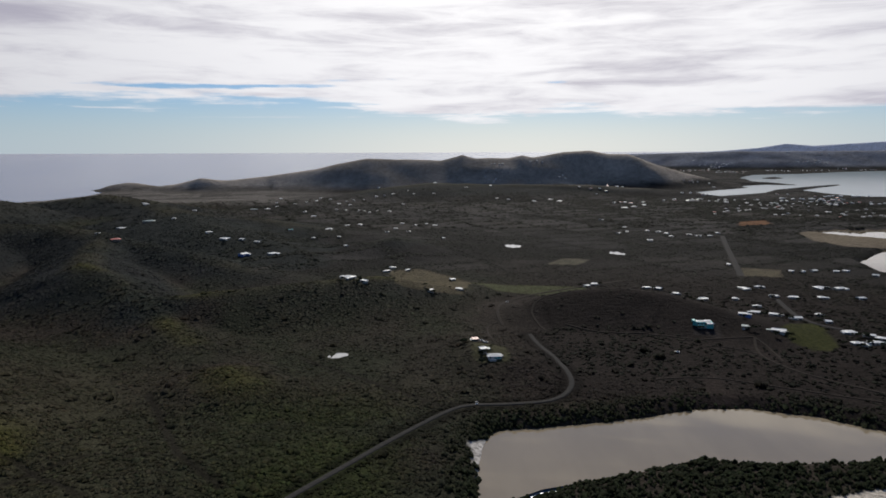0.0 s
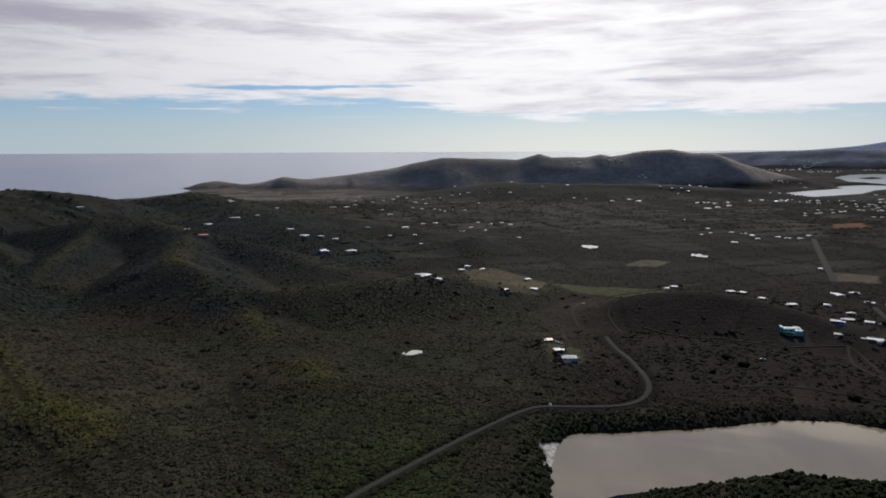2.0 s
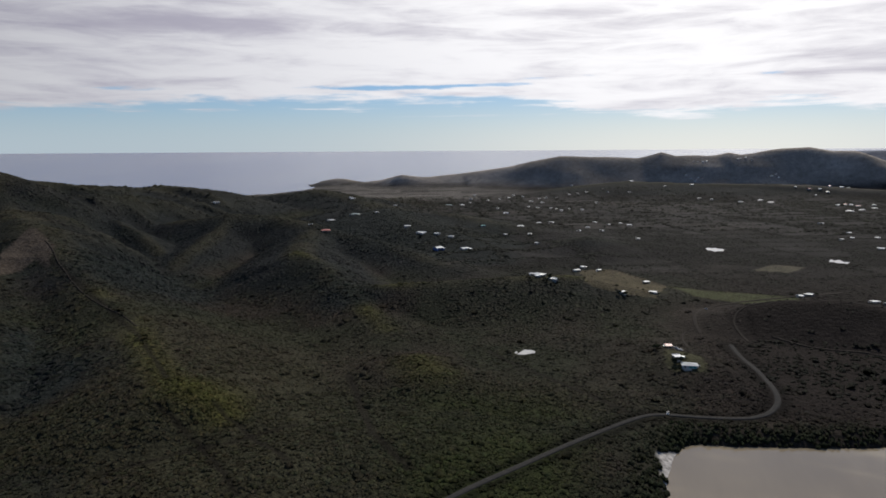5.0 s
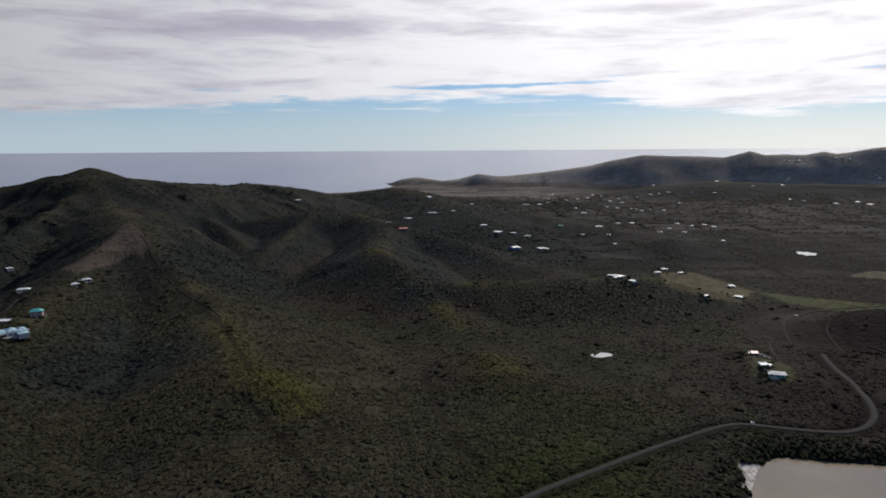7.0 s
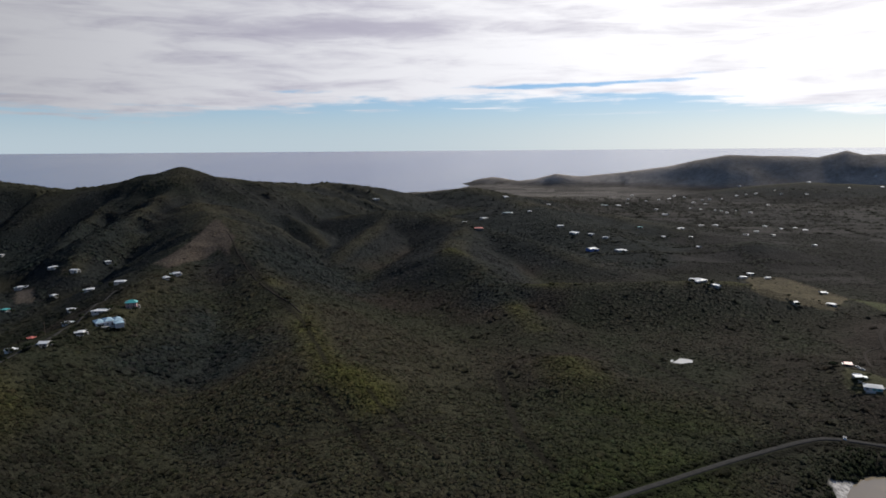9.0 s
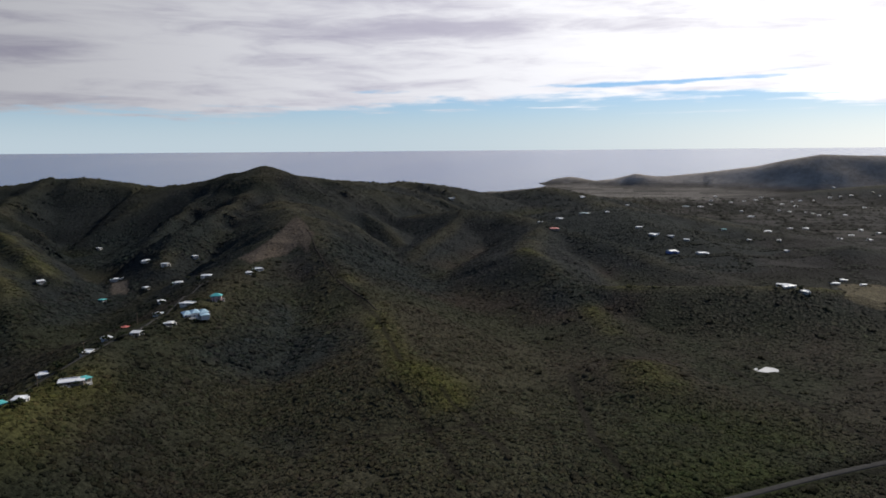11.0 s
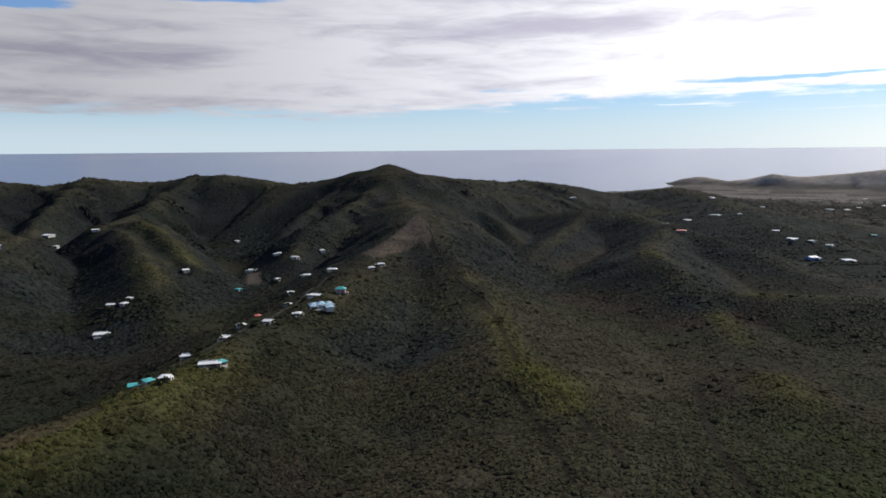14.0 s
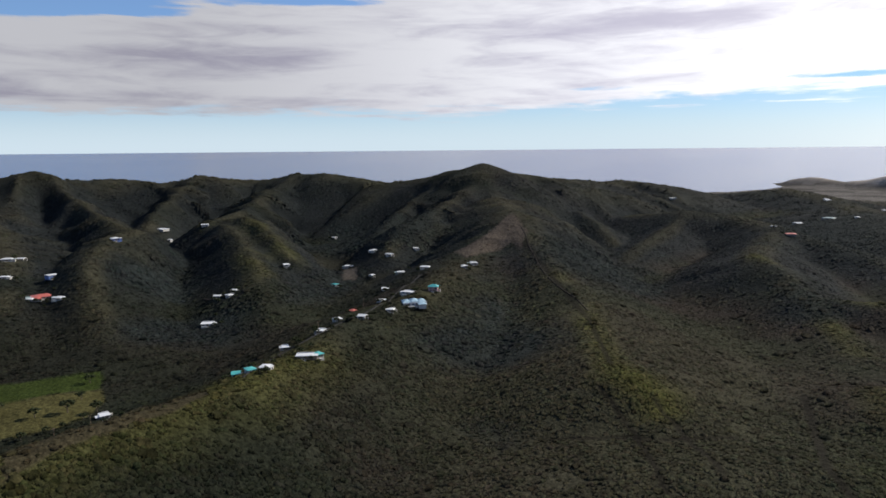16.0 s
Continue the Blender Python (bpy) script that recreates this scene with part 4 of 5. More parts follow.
    ob = mesh_from(name, co.reshape(-1, 3), faces, LEAVES, True, colors)
    # leaves turn to the light with the slope that they grow on
    slope = np.stack([-gx, -gy, np.ones(n)], -1)
    slope /= np.linalg.norm(slope, axis=1)[:, None]
    out = LUMP_V[None] * roundness + DICE.uniform(-0.07, 0.07, (n * lumps, nv, 3)) + np.repeat(slope, lumps, 0)[:, None]
    out /= np.linalg.norm(out, axis=2)[..., None]
    ob.data.normals_split_custom_set_from_vertices(out.reshape(-1, 3))
    return tagged(ob, label, "scrub", kind="stuff")


scrub("scrub", 285, 470, 2.05, 2, 1.37, 0.9, "dense low tropical thorn scrub on the valley floor")
scrub("scrub", 470, 760, 2.55, 1, 1.8, 0.8, "mixed green and brown bushes on the slopes", tall=0.68)
scrub("scrub", 760, 1500, 4.4, 1, 2.35, 0.65, "distant trees and bushes on the hills", tall=0.55)
scrub("scrub", 1500, 2500, 10.0, 1, 3.4, 0.3, "far scattered trees on the plain and hills", tall=1.2)

scrub("scrub", 430, 1300, 5.5, 2, 2.45, 1.0, "dark round-crowned trees crowding the hollows", woods=True, tall=0.85, shade=1.1)
scrub("scrub", 290, 800, 15.0, 2, 2.3, 0.9, "scattered darker trees standing above the scrub", tall=1.15, shade=0.82)
scrub("scrub", 1700, 2750, 10.0, 1, 3.8, 0.2, "dark garden trees between the houses of the town", -35.0, -9.0)


# ---- roads ----
def road_material(name, low, high):
    m = bpy.data.materials.new(name)
    m.use_nodes = True
    n = Nodes(m.node_tree)
    place = n.add("ShaderNodeNewGeometry").outputs["Position"]
    shader = n.add("ShaderNodeBsdfPrincipled")
    n.plug(shader.inputs["Base Color"], n.mix(n.step(n.noise(place, 0.35, 5.0, 0.65), 0.3, 0.7), low, high))
    shader.inputs["Roughness"].default_value = 0.95
    shader.inputs["Specular IOR Level"].default_value = 0.03
    bump = n.add("ShaderNodeBump")
    bump.inputs["Strength"].default_value, bump.inputs["Distance"].default_value = 0.4, 0.1
    n.plug(bump.inputs["Height"], n.noise(place, 3.0, 3.0, 0.6))
    n.plug(shader.inputs["Normal"], bump.outputs[0])
    n.plug(n.add("ShaderNodeOutputMaterial").inputs[0], shader.outputs[0])
    return m


ASPHALT, DIRT = road_material("worn_asphalt", (0.030, 0.0285, 0.027), (0.042, 0.0395, 0.037)), road_material("dry_dirt", (0.022, 0.0178, 0.0148), (0.034, 0.028, 0.0235))


def road(rows, width, kind):
    """A strip that follows the ground, with a low shoulder on either side."""
    pts = [Vector((*p, 0)) for p in rows]
    line = []
    for i in range(len(pts) - 1):
        p0, p1, p2, p3 = pts[max(i - 1, 0)], pts[i], pts[i + 1], pts[min(i + 2, len(pts) - 1)]
        steps = max(2, int((p2 - p1).length / 5))
        for k in range(steps):
            t = k / steps
            line.append(0.5 * (2 * p1 + (p2 - p0) * t + (2 * p0 - 5 * p1 + 4 * p2 - p3) * t * t + (3 * p1 - p0 - 3 * p2 + p3) * t**3))
    line = np.array([p[:2] for p in line + [pts[-1]]])
    way = np.gradient(line, axis=0)
    way /= np.linalg.norm(way, axis=1)[:, None] + 1e-9
    side = np.c_[way[:, 1], -way[:, 0]]
    across = np.array([-0.62, -0.5, -0.25, 0, 0.25, 0.5, 0.62]) * width
    p = line[:, None] + side[:, None] * across[None, :, None]
    z = ground(p[..., 0], p[..., 1])
    z = np.maximum(z, z.mean(1, keepdims=True)) + np.array([-0.6, 0.35, 0.4, 0.42, 0.4, 0.35, -0.6])
    x, y, z = draw_in(p[..., 0], p[..., 1], z)
    name, label = ("road", "worn narrow asphalt road through the scrub") if kind == "a" else ("dirt_road", "pale rutted dirt track over the dry ground")
    ob = mesh_from(name, np.stack([x, y, z], -1).reshape(-1, 3), grid_faces(len(line), 7)[:, ::-1], ASPHALT if kind == "a" else DIRT)
    tagged(ob, label, "road", kind="structure")


for rows, width, kind in ROADS.values():
    road(rows, width, kind)


# ---- buildings ----
def plain_material(name, color, rough=0.7, wear=0.25, scale=0.6, metal=0.0):
    """A weathered surface: broad stains, fine grain and a little relief."""
    m = bpy.data.materials.new(name)
    m.use_nodes = True
    n = Nodes(m.node_tree)
    place = n.add("ShaderNodeNewGeometry").outputs["Position"]
    odd = n.add("ShaderNodeObjectInfo").outputs["Random"]
    stain = n.step(n.noise(place, scale, 4.0, 0.6), 0.35, 0.75)
    grain = n.noise(place, scale * 9, 2.0, 0.6)
    fac = n.math("MULTIPLY", n.math("ADD", n.math("MULTIPLY", stain, 0.7), n.math("MULTIPLY", grain, 0.3)), wear)
    col = n.mix(fac, color, tuple(c * 0.45 for c in color))
    col = n.mix(n.step(odd, 0.0, 1.0, 0.0, 0.22), col, tuple(c * 0.6 for c in color))
    shader = n.add("ShaderNodeBsdfPrincipled")
    n.plug(shader.inputs["Base Color"], col)
    n.plug(shader.inputs["Roughness"], n.step(stain, 0.0, 1.0, rough, min(rough + 0.15, 1.0)))
    shader.inputs["Metallic"].default_value = metal
    bump = n.add("ShaderNodeBump")
    bump.inputs["Strength"].default_value, bump.inputs["Distance"].default_value = 0.25, 0.02
    n.plug(bump.inputs["Height"], grain)
    n.plug(shader.inputs["Normal"], bump.outputs[0])
    n.plug(n.add("ShaderNodeOutputMaterial").inputs[0], shader.outputs[0])
    return m


WHITE = plain_material("white_roof_paint", (0.56, 0.56, 0.56), 0.6)
CREAM = plain_material("cream_render", (0.24, 0.20, 0.16), 0.8)
PALE = plain_material("pale_render", (0.40, 0.385, 0.365), 0.8)
CHALK = plain_material("chalk_white_render", (0.45, 0.45, 0.45), 0.8)
RED = plain_material("red_roof_sheet", (0.42, 0.10, 0.07), 0.5)
TEAL = plain_material("teal_paint", (0.06, 0.33, 0.32), 0.5)
BLUE = plain_material("light_blue_paint", (0.27, 0.39, 0.46), 0.6)
NAVY = plain_material("blue_render", (0.12, 0.19, 0.42), 0.7)
PINK = plain_material("pink_render", (0.40, 0.25, 0.24), 0.8)
GREY = plain_material("grey_green_sheet", (0.26, 0.31, 0.29), 0.5)
CONCRETE = plain_material("bare_concrete", (0.36, 0.34, 0.31), 0.9)
WOOD = plain_material("weathered_wood", (0.16, 0.11, 0.07), 0.85)
GLASS = plain_material("dark_window_glass", (0.02, 0.025, 0.03), 0.12, 0.1)
BARK = plain_material("tree_bark", (0.12, 0.09, 0.065), 0.95, 0.5)


def part(name, bm, material, parent, label=""):
    """Links a bmesh as one mesh object under a thing or a part."""
    me = bpy.data.meshes.new(name)
    bm.to_mesh(me)
    bm.free()
    me.materials.append(material)
    ob = new(name, me)
    ob.parent = parent
    return tagged(ob, label)


def block(x0, x1, y0, y1, z0, z1, bevel=0.0):
    bm = bmesh.new()
    bmesh.ops.create_cube(bm, size=1.0, matrix=Matrix.LocRotScale(((x0 + x1) / 2, (y0 + y1) / 2, (z0 + z1) / 2), None, (x1 - x0, y1 - y0, z1 - z0)))
    if bevel:
        bmesh.ops.bevel(bm, geom=bm.edges[:], offset=bevel, segments=1, affect="EDGES")
    return bm


def hip_roof(w, d, z, pitch, over, thick=0.22, gable=False):
    """A roof with eaves of some thickness; hipped, or with gable ends."""
    bm = bmesh.new()
    a, b = w / 2 + over, d / 2 + over
    rise = b * pitch
    r = a if gable else max(a - b, 0.15)
    low = [bm.verts.new((sx * a, sy * b, z)) for sx, sy in ((-1, -1), (1, -1), (1, 1), (-1, 1))]
    up = [bm.verts.new((sx * a, sy * b, z + thick)) for sx, sy in ((-1, -1), (1, -1), (1, 1), (-1, 1))]
    t0, t1 = bm.verts.new((-r, 0, z + thick + rise)), bm.verts.new((r, 0, z + thick + rise))
    bm.faces.new(low[::-1])
    for i in range(4):
        bm.faces.new((low[i], low[(i + 1) % 4], up[(i + 1) % 4], up[i]))
    bm.faces.new((up[0], up[1], t1, t0))
    bm.faces.new((up[2], up[3], t0, t1))
    bm.faces.new((up[1], up[2], t1))
    bm.faces.new((up[3], up[0], t0))
    return bm


def window(parent, x, y, z, w, h, facing):
    """A framed window on the wall that faces -y, +y, -x or +x."""
    turn = {"s": 0, "n": math.pi, "w": -math.pi / 2, "e": math.pi / 2}[facing]
    frame_bm = bmesh.new()
    for sx, sz, lx, lz in ((0, h / 2, w, 0.12), (0, -h / 2, w, 0.12), (-w / 2, 0, 0.12, h + 0.12), (w / 2, 0, 0.12, h + 0.12)):
        bmesh.ops.create_cube(frame_bm, size=1.0, matrix=Matrix.LocRotScale((sx, 0, sz), None, (lx, 0.12, lz)))
    spin = Matrix.Translation((x, y, z)) @ Matrix.Rotation(turn, 4, "Z")
    frame_bm.transform(spin)
    ob = part("window", frame_bm, PALE, parent)
    pane = block(-w / 2, w / 2, -0.03, 0.03, -h / 2, h / 2)
    pane.transform(spin)
    part("pane", pane, GLASS, ob)


FINISH = dict(
    w=(PALE, WHITE, "white-roofed concrete house among dry scrub"),
    r=(CREAM, RED, "small house with a red sheet roof in the scrub"),
    R=(PALE, RED, "white hillside villa with a red roof"),
    g=(CREAM, GREY, "long house with a grey-green sheet roof"),
    b=(NAVY, WHITE, "blue-walled house with a white roof"),
    B=(CHALK, BLUE, "large pale villa with light blue roofs on the ridge"),
    t=(PALE, TEAL, "house with a bright teal roof on the ridge"),
    T=(TEAL, WHITE, "teal-walled villa with a white roof on a bare plot"),
    A=(CHALK, CHALK, "long white house with teal shutters and a white roof"),
    P=(PINK, TEAL, "tall pink house with a teal hipped roof"),
    F=(CREAM, WHITE, "broad flat white-roofed house on the ridge"),
)
LUCK = random.Random(4)


def house(b, d, width, finish, near, group):
    wall_m, roof_m, label = FINISH[finish]
    x, y = -d * math.sin(radians(b)), d * math.cos(radians(b))
    z = float(ground(np.array([x]), np.array([y]))[0])
    px, py, pz = (float(v[0]) for v in draw_in(np.array([x]), np.array([y]), np.array([z])))
    k = math.hypot(px, py) / d
    turn = radians(b) + math.radians(LUCK.uniform(-50, 50) * (0.25 if finish in "ATBPFR" else 1.0))
    home = new("house")
    home.matrix_world = Matrix.Translation((px, py, pz - 0.35 * k)) @ Matrix.Rotation(turn, 4, "Z") @ Matrix.Scale(k, 4)
    tagged(home, label, "house", group)
    w = max(width, 6.5) * ((0.74 if finish in "AP" else 0.98) if finish in "ATBPFR" else LUCK.uniform(0.56, 0.74) if near else LUCK.uniform(0.52, 0.72))
    dep = min(max(w * LUCK.uniform(0.55, 0.85), 6.0), 14.0)
    tall = {"P": 4.4, "B": 2.4, "T": 3.0, "b": 3.0}.get(finish, LUCK.choice((1.9, 2.0, 2.15)))
    over = LUCK.uniform(0.45, 0.8)
    flat = finish == "F" or (finish == "w" and LUCK.random() < 0.25)
    part("wall", block(-w / 2, w / 2, -dep / 2, dep / 2, -1.6, tall, 0.04), wall_m, home)
    if finish == "B":
        for i in range(3):
            bm = hip_roof(w * 0.30, dep * 0.8, tall + 0.004 + 0.5 * (i == 1), 0.30, 0.5)
            bm.transform(Matrix.Translation((w * (i - 1) * 0.33, 0, 0)))
            part("roof", bm, roof_m, home)
    elif finish == "T":
        # a turquoise enclosure with a lower white roof set back inside it
        for i, (u, v, f) in enumerate(((-0.22, 0.05, 0.5), (0.12, -0.06, 0.46), (0.3, 0.1, 0.3))):
            bm = hip_roof(w * f, dep * 0.5, tall + 0.004 + 0.3 * i, 0.22, 0.4)
            bm.transform(Matrix.Translation((w * u * 0.8, dep * v, 0)))
            part("roof", bm, roof_m, home)
        part("side_wall", block(-w * 0.66, -w * 0.5 - 0.004, -dep * 0.35, dep * 0.5, -1.6, tall + 1.1, 0.05), wall_m, home)
        part("garden_wall", block(-w * 0.42, w * 0.5, -dep * 0.86, -dep * 0.8, -2.2, 1.2, 0.05), wall_m, home)
    elif flat:
        roof = part("roof", block(-w / 2 - over, w / 2 + over, -dep / 2 - over, dep / 2 + over, tall + 0.004, tall + 0.35, 0.05), roof_m, home)
        part("parapet", block(-w / 2, w / 2, dep / 2 - 0.1, dep / 2 + 0.2, tall + 0.354, tall + 0.8, 0.03), roof_m, roof)
    else:
        gable = LUCK.random() < 0.35
        part("roof", hip_roof(w, dep, tall + 0.004, 0.55 if finish == "P" else LUCK.uniform(0.16, 0.30), over, 0.22, gable and finish != "P"), roof_m, home)
    if near and finish in "wrRbF":
        s = LUCK.choice((-1, 1))
        x0, x1 = sorted((s * (w / 2 + 0.004), s * w * LUCK.uniform(0.72, 0.95)))
        low = tall - LUCK.uniform(0.3, 0.7)
        part("annex", block(x0, x1, -dep * 0.3, dep * 0.35, -1.6, low, 0.04), wall_m, home)
        bm = hip_roof(x1 - x0, dep * 0.65, low + 0.004, 0.2, 0.3, 0.2, True)
        bm.transform(Matrix.Translation(((x0 + x1) / 2 + s * 0.31, dep * 0.025, 0)))
        part("annex_roof", bm, LUCK.choice((roof_m, roof_m, GREY)), home)
    if w > 11 and finish in "wRBTbAP":
        s = LUCK.choice((-1, 1))
        x0, x1 = sorted((s * w * 0.12, s * (w * 0.12 + w * 0.32)))
        part("wing", block(x0, x1, -dep / 2 - dep * 0.45, -dep / 2 - 0.003, -1.6, tall - 0.35, 0.04), wall_m, home)
        wing_roof = hip_roof(x1 - x0, dep * 0.5, tall - 0.34, 0.3, 0.4)
        wing_roof.transform(Matrix.Translation(((x0 + x1) / 2, -dep / 2 - dep * 0.24, 0)))
        part("wing_roof", wing_roof, roof_m, home)
    floors = 2 if tall > 4.2 else 1
    step = tall / floors
    count = max(2, int(w / (3.0 if near else 5.0)))
    for f in range(floors):
        zc = step * f + step * 0.55
        for i in range(count):
            xc = -w / 2 + w * (i + 0.5) / count
            if near or f == 0:
                window(home, xc, -dep / 2 - 0.02, zc, 1.3, 1.2, "s")
        if near:
            window(home, -w / 2 - 0.02, 0, zc, 1.3, 1.2, "w")
            window(home, w / 2 + 0.02, 0, zc, 1.3, 1.2, "e")
    if finish == "A":
        for i in range(4):
            xs = -w * 0.05 + i * w * 0.13
            part("shutter", block(xs, xs + w * 0.09, -dep / 2 - 0.16, -dep / 2 - 0.10, 0.2, 2.1, 0.02), TEAL, home, "teal shutter")
    door = part("door", block(-0.5 + w * 0.08, 0.5 + w * 0.08, -dep / 2 - 0.09, -dep / 2 - 0.004, 0, 2.1, 0.02), WOOD, home)
    if near:
        part("door_handle", block(w * 0.08 + 0.32, w * 0.08 + 0.42, -dep / 2 - 0.15, -dep / 2 - 0.094, 0.98, 1.06), GREY, door)
        deck = part("terrace", block(-w * 0.42, w * 0.1, -dep / 2 - 3.2, -dep / 2 - 0.005, -1.6, -0.02, 0.04), CONCRETE, home)
        for i in range(4):
            xp = -w * 0.4 + i * w * 0.16
            part("railing_post", block(xp - 0.06, xp + 0.06, -dep / 2 - 3.1, -dep / 2 - 2.98, -0.016, 1.0), PALE, deck)
        part("railing", block(-w * 0.41, w * 0.09, -dep / 2 - 3.09, -dep / 2 - 2.99, 1.004, 1.1), PALE, deck)
        part("water_tank", block(w / 2 + 0.6, w / 2 + 2.2, 0.3, 1.9, -2.4, 1.5, 0.15), CONCRETE, home)
    return home


for name, rows in SETTLEMENTS.items():
    for b, d, w, f in rows:
        house(b, d, w, f, d < 980, name.replace("_", " "))

# the town on the plain and the villages on the far slopes: short streets of houses
def streets(count, bearings, reach, size):
    """Places of houses along short streets: bearing, distance, width."""
    spots = []
    while len(spots) < count:
        b, d = LUCK.uniform(*bearings), math.sqrt(LUCK.uniform(reach[0] ** 2, reach[1] ** 2))
        x, y, way = -d * math.sin(radians(b)), d * math.cos(radians(b)), LUCK.uniform(-0.5, 0.5)
        for _ in range(LUCK.randint(2, 8)):
            gap = LUCK.uniform(13, 46) * size
            x, y = x + gap * math.cos(way), y + gap * math.sin(way)
            hx, hy = np.array([x + LUCK.gauss(0, 10)]), np.array([y + LUCK.choice((-14, 14)) * size + LUCK.gauss(0, 14)])
            if inside(hx, hy, COAST)[0] < 60 or max(inside(hx, hy, r)[0] for r in PONDS.values()) > -40:
                break
            spots.append((math.degrees(math.atan2(-hx[0], hy[0])), math.hypot(hx[0], hy[0]), LUCK.uniform(7, 14) * size))
    return spots[:count]


def far_houses(name, spots, label):
    """A far town as one mesh: walls below, pitched roofs above."""
    bm = bmesh.new()
    for b, d, w in spots:
        x, y = np.array([-d * math.sin(radians(b))]), np.array([d * math.cos(radians(b))])
        p = [float(v[0]) for v in draw_in(x, y, ground(x, y))]
        k = math.hypot(p[0], p[1]) / d
        dep, tall = w * LUCK.uniform(0.5, 0.8), LUCK.choice((2.0, 2.2, 2.4))
        place = Matrix.Translation(p) @ Matrix.Rotation(radians(b) + LUCK.uniform(-0.9, 0.9), 4, "Z") @ Matrix.Scale(k, 4)
        roof_kind = LUCK.choice((1, 1, 1, 1, 2, 3))
        for piece, slot in ((block(-w / 2, w / 2, -dep / 2, dep / 2, -2.0, tall), 0), (hip_roof(w, dep, tall + 0.01, LUCK.uniform(0.2, 0.4), 0.5, 0.25, LUCK.random() < 0.4), roof_kind)):
            piece.transform(place)
            start = {v: bm.verts.new(v.co) for v in piece.verts}
            for f in piece.faces:
                bm.faces.new([start[v] for v in f.verts]).material_index = slot
            piece.free()
    me = bpy.data.meshes.new(name)
    bm.to_mesh(me)
    bm.free()
    for m in (CHALK, WHITE, GREY, RED):
        me.materials.append(m)
    tagged(new(name, me), label, "houses", kind="stuff")


for b, d, w in streets(62, (-33, -13), (1750, 2350), 1.0):
    house(b, d, w, LUCK.choice("wwwwwwwwgr"), False, "town on the plain")
for b, d, w in streets(16, (1, 12), (1850, 2450), 1.0):
    house(b, d, w, LUCK.choice("wwwwwwwg"), False, "village on the plain")
far_houses("town_houses", streets(120, (-33, -9), (2300, 2950), 0.85), "pale houses of the town beyond the plain")
far_houses("slope_houses", streets(40, (-26, 6), (2950, 3600), 0.65), "small pale houses on the far wooded slopes")
far_houses("bay_town", streets(150, (-33, -17), (5600, 8200), 1.15), "distant town of pale houses behind the bay")


# ---- trees, poles and small things ----
def crown_mesh(seed):
    """Many small clumps of leaves round a few limbs, with gaps between them."""
    dice = np.random.RandomState(seed)
    n = 26
    a, u = dice.uniform(0, 6.28, n), dice.uniform(0.1, 1, n) ** 0.5
    c = np.stack([u * np.cos(a) * 2.6, u * np.sin(a) * 2.6, 3.1 + (1 - u**2) * 1.7 + dice.uniform(-0.5, 0.5, n)], -1)
    nv = len(LUMP_V)
    shape = LUMP_V[None] * (1 + dice.uniform(-0.35, 0.35, (n, nv, 1))) * dice.uniform(0.55, 1.0, (n, 1, 1)) * np.array((1, 1, 0.75))
    co = (c[:, None] + shape).reshape(-1, 3)
    faces = (LUMP_F[None] + (np.arange(n) * nv)[:, None, None]).reshape(-1, 3)
    tint = np.repeat(np.array((0.030, 0.036, 0.018)) * dice.uniform(0.7, 1.4, (n, 1)), nv, 0)
    ob = mesh_from("crown", co, faces, LEAVES, False, tint)
    return ob


def limb(bm, p, q, r0, r1):
    p, q = Vector(p), Vector(q)
    way = q - p
    m = Matrix.Translation((p + q) / 2) @ way.to_track_quat("Z", "Y").to_matrix().to_4x4()
    bmesh.ops.create_cone(bm, cap_ends=True, segments=6, radius1=r0, radius2=r1, depth=way.length, matrix=m)


def tree(seed):
    dice = random.Random(seed)
    base = new("tree")
    bm = bmesh.new()
    limb(bm, (0, 0, -0.8), (0.15, 0.1, 2.0), 0.22, 0.15)
    for k in range(5):
        a = k * 1.26 + dice.uniform(-0.3, 0.3)
        limb(bm, (0.15, 0.1, 1.8), (1.7 * math.cos(a), 1.7 * math.sin(a), 3.4 + dice.uniform(-0.3, 0.5)), 0.11, 0.04)
    part("trunk", bm, BARK, base)
    crown = crown_mesh(seed)
    crown.parent = base
    return tagged(base, "dark round-crowned tree beside the houses", "tree", "trees by the houses")


def set_down(ob, b, d, size, spin, sink=0.0):
    x, y = -d * math.sin(radians(b)), d * math.cos(radians(b))
    z = float(ground(np.array([x]), np.array([y]))[0]) - sink
    return Matrix.Translation((x, y, z)) @ Matrix.Rotation(spin, 4, "Z") @ Matrix.Scale(size, 4)


GROVE = random.Random(9)
kinds = [tree(s) for s in (1, 2, 3, 4)]
spots = []
for rows in SETTLEMENTS.values():
    for b, d, w, _ in rows:
        if d < 1750:
            for i in range(3 if d < 800 else 2 if d < 1000 else 1):
                a, r = (GROVE.uniform(3.6, 5.9) if i < 2 else GROVE.uniform(0, 6.28)), w * 0.5 + GROVE.uniform(2.5, 9)
                spots.append((b + math.degrees(r * math.cos(a) / d), d + r * math.sin(a), GROVE.uniform(0.6, 1.15)))
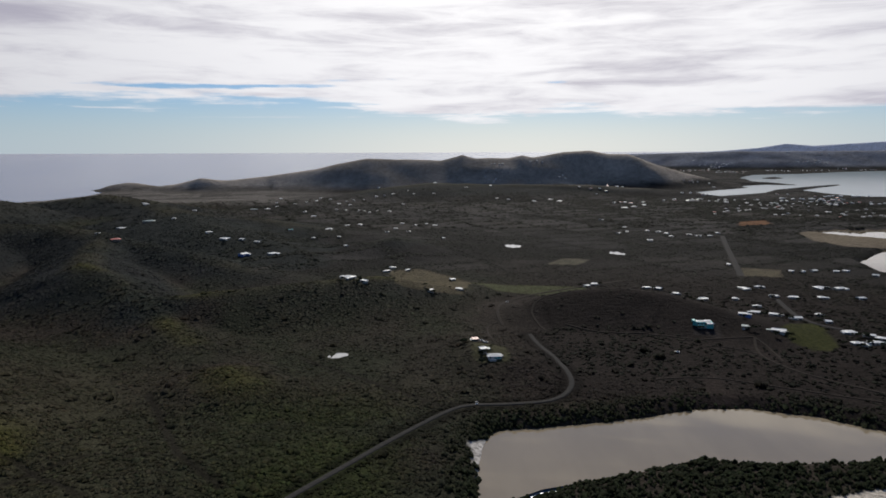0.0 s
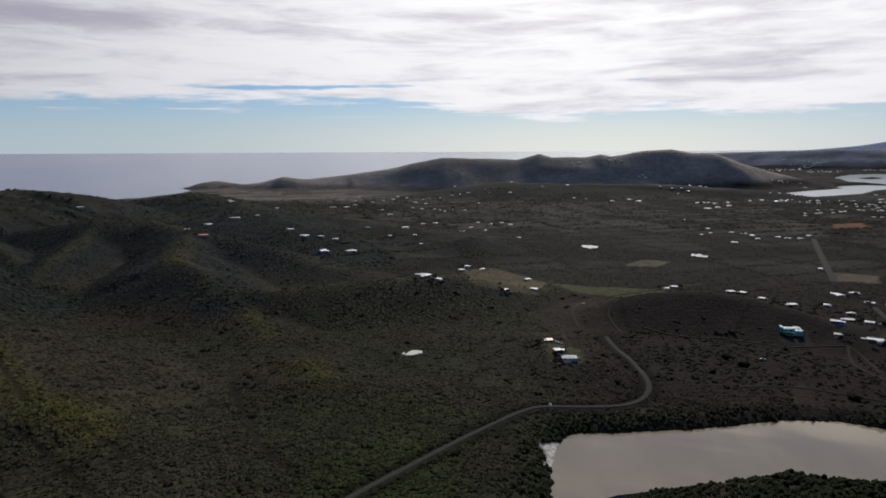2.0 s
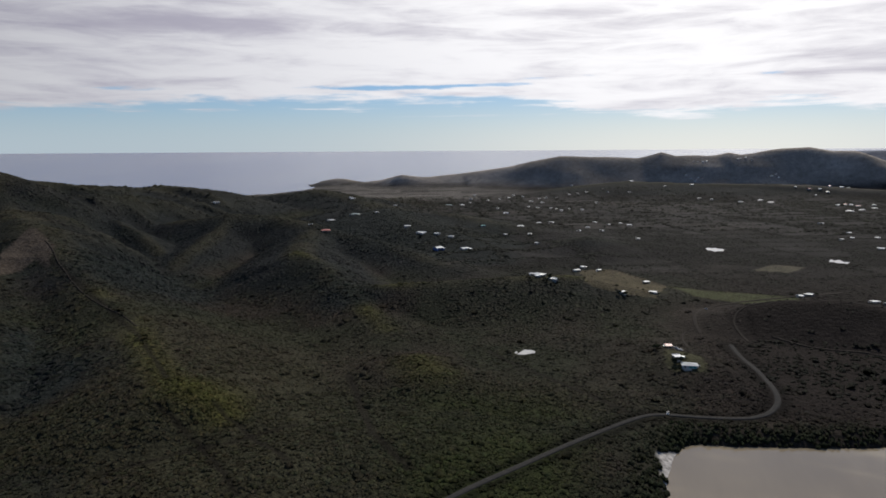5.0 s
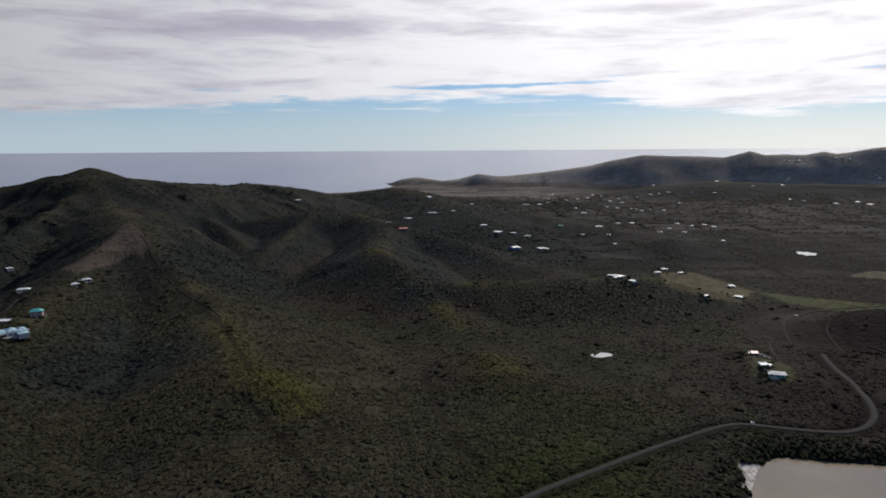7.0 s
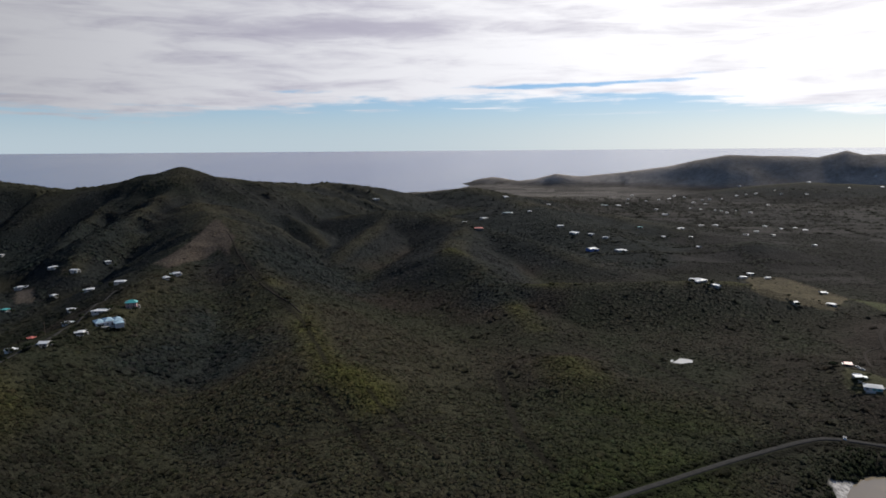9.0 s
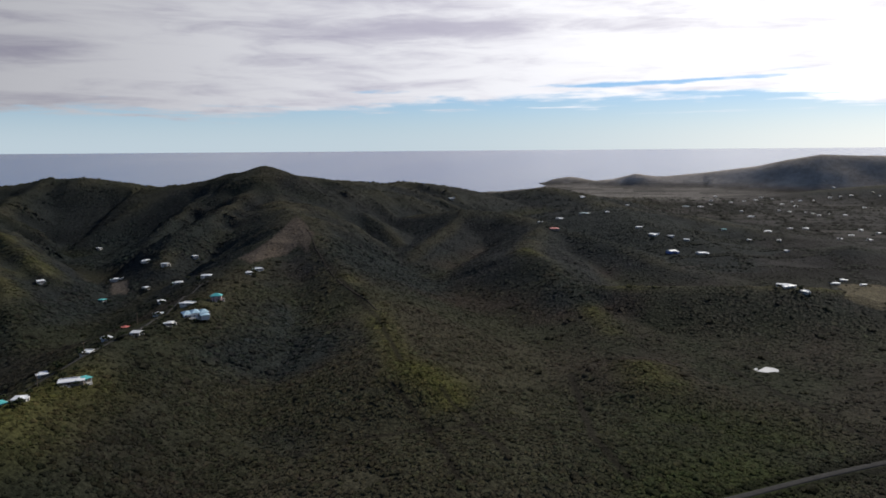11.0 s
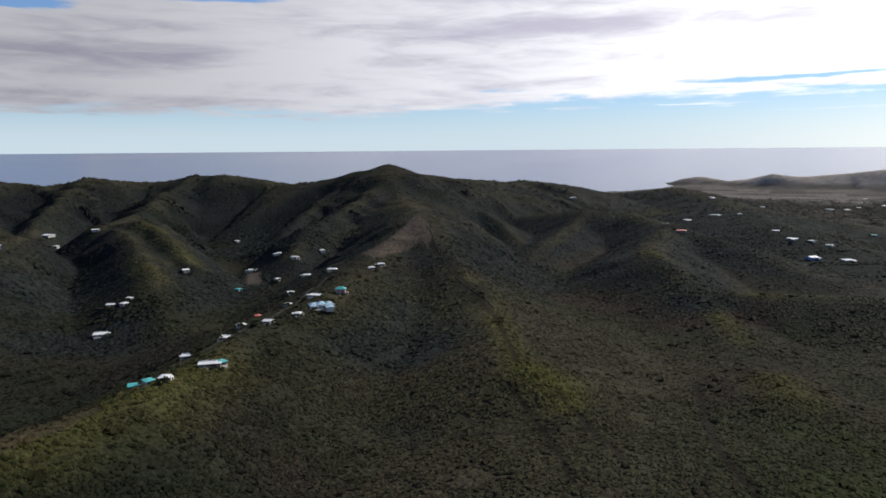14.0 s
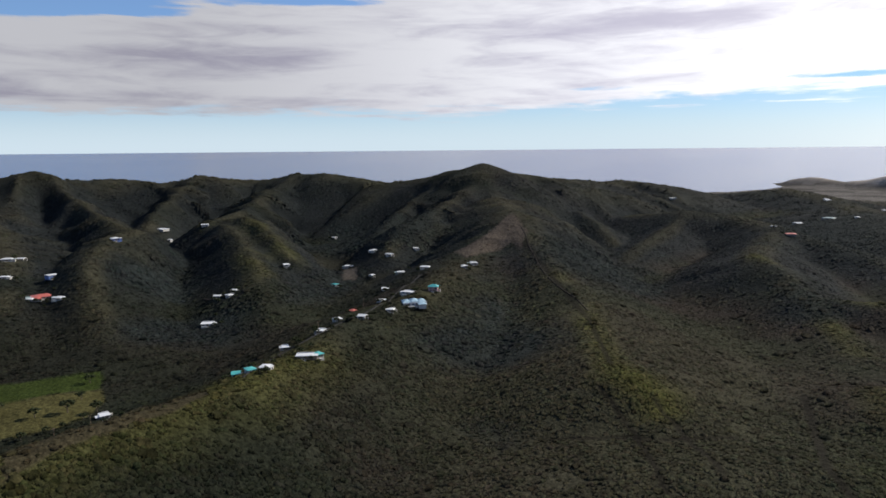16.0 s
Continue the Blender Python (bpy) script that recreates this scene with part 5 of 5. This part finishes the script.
# round trees standing on the lawn and along its edge
spots += [(80.2, 545, 1.5), (81.9, 488, 1.8), (84.0, 489, 1.6), (86.2, 512, 1.9), (80.9, 510, 1.3), (79.9, 480, 1.6), (80.9, 470, 1.0), (82.3, 461, 1.0), (83.4, 457, 0.9), (85.0, 452, 1.1)]
for i, (b, d, size) in enumerate(spots):
    m = set_down(None, b, d, size, GROVE.uniform(0, 6.28))
    if i < len(kinds):
        kinds[i].matrix_world = m
    else:
        copy_thing(kinds[i % 4], m)


def pole(b, d):
    base = new("utility_pole")
    base.matrix_world = set_down(None, b, d, 1.0, radians(b) + 0.4)
    bm = bmesh.new()
    limb(bm, (0, 0, -0.6), (0, 0, 9.5), 0.16, 0.11)
    part("pole", bm, WOOD, base)
    arm = part("crossarm", block(-1.1, 1.1, -0.06, 0.06, 8.7, 8.86, 0.01), WOOD, base)
    for x in (-0.95, 0.0, 0.95):
        bm = bmesh.new()
        limb(bm, (x, 0, 8.86), (x, 0, 9.06), 0.06, 0.04)
        part("insulator", bm, PALE, arm)
    tagged(base, "weathered wooden utility pole with one crossarm", "utility pole", "poles along the ridge road")


for b, d in ((80.4, 440), (82.9, 425), (66.0, 455), (62.8, 500), (59.0, 560)):
    pole(b, d)


def car(b, d, spin, paint):
    base = new("car")
    base.matrix_world = set_down(None, b, d, 1.0, spin, -0.45)
    bm = block(-0.9, 0.9, -2.1, 2.1, 0.35, 0.95, 0.12)
    part("body", bm, paint, base)
    part("cabin", block(-0.78, 0.78, -1.3, 0.9, 0.954, 1.5, 0.2), GLASS, base)
    for x in (-0.8, 0.8):
        for y in (-1.3, 1.3):
            bm = bmesh.new()
            limb(bm, (x - 0.11, y, 0.33), (x + 0.11, y, 0.33), 0.33, 0.33)
            part("wheel", bm, GLASS, base)
    tagged(base, "small pale car standing by the road", "car", "parked cars")


for b, d, spin, paint in ((-2.85, 436, -0.05, WHITE), (-3.3, 560, 0.6, WHITE), (-3.6, 553, 0.9, PALE), (-5.4, 736, 0.4, WHITE), (-19.2, 585, 1.0, WHITE)):
    car(b, d, spin, paint)
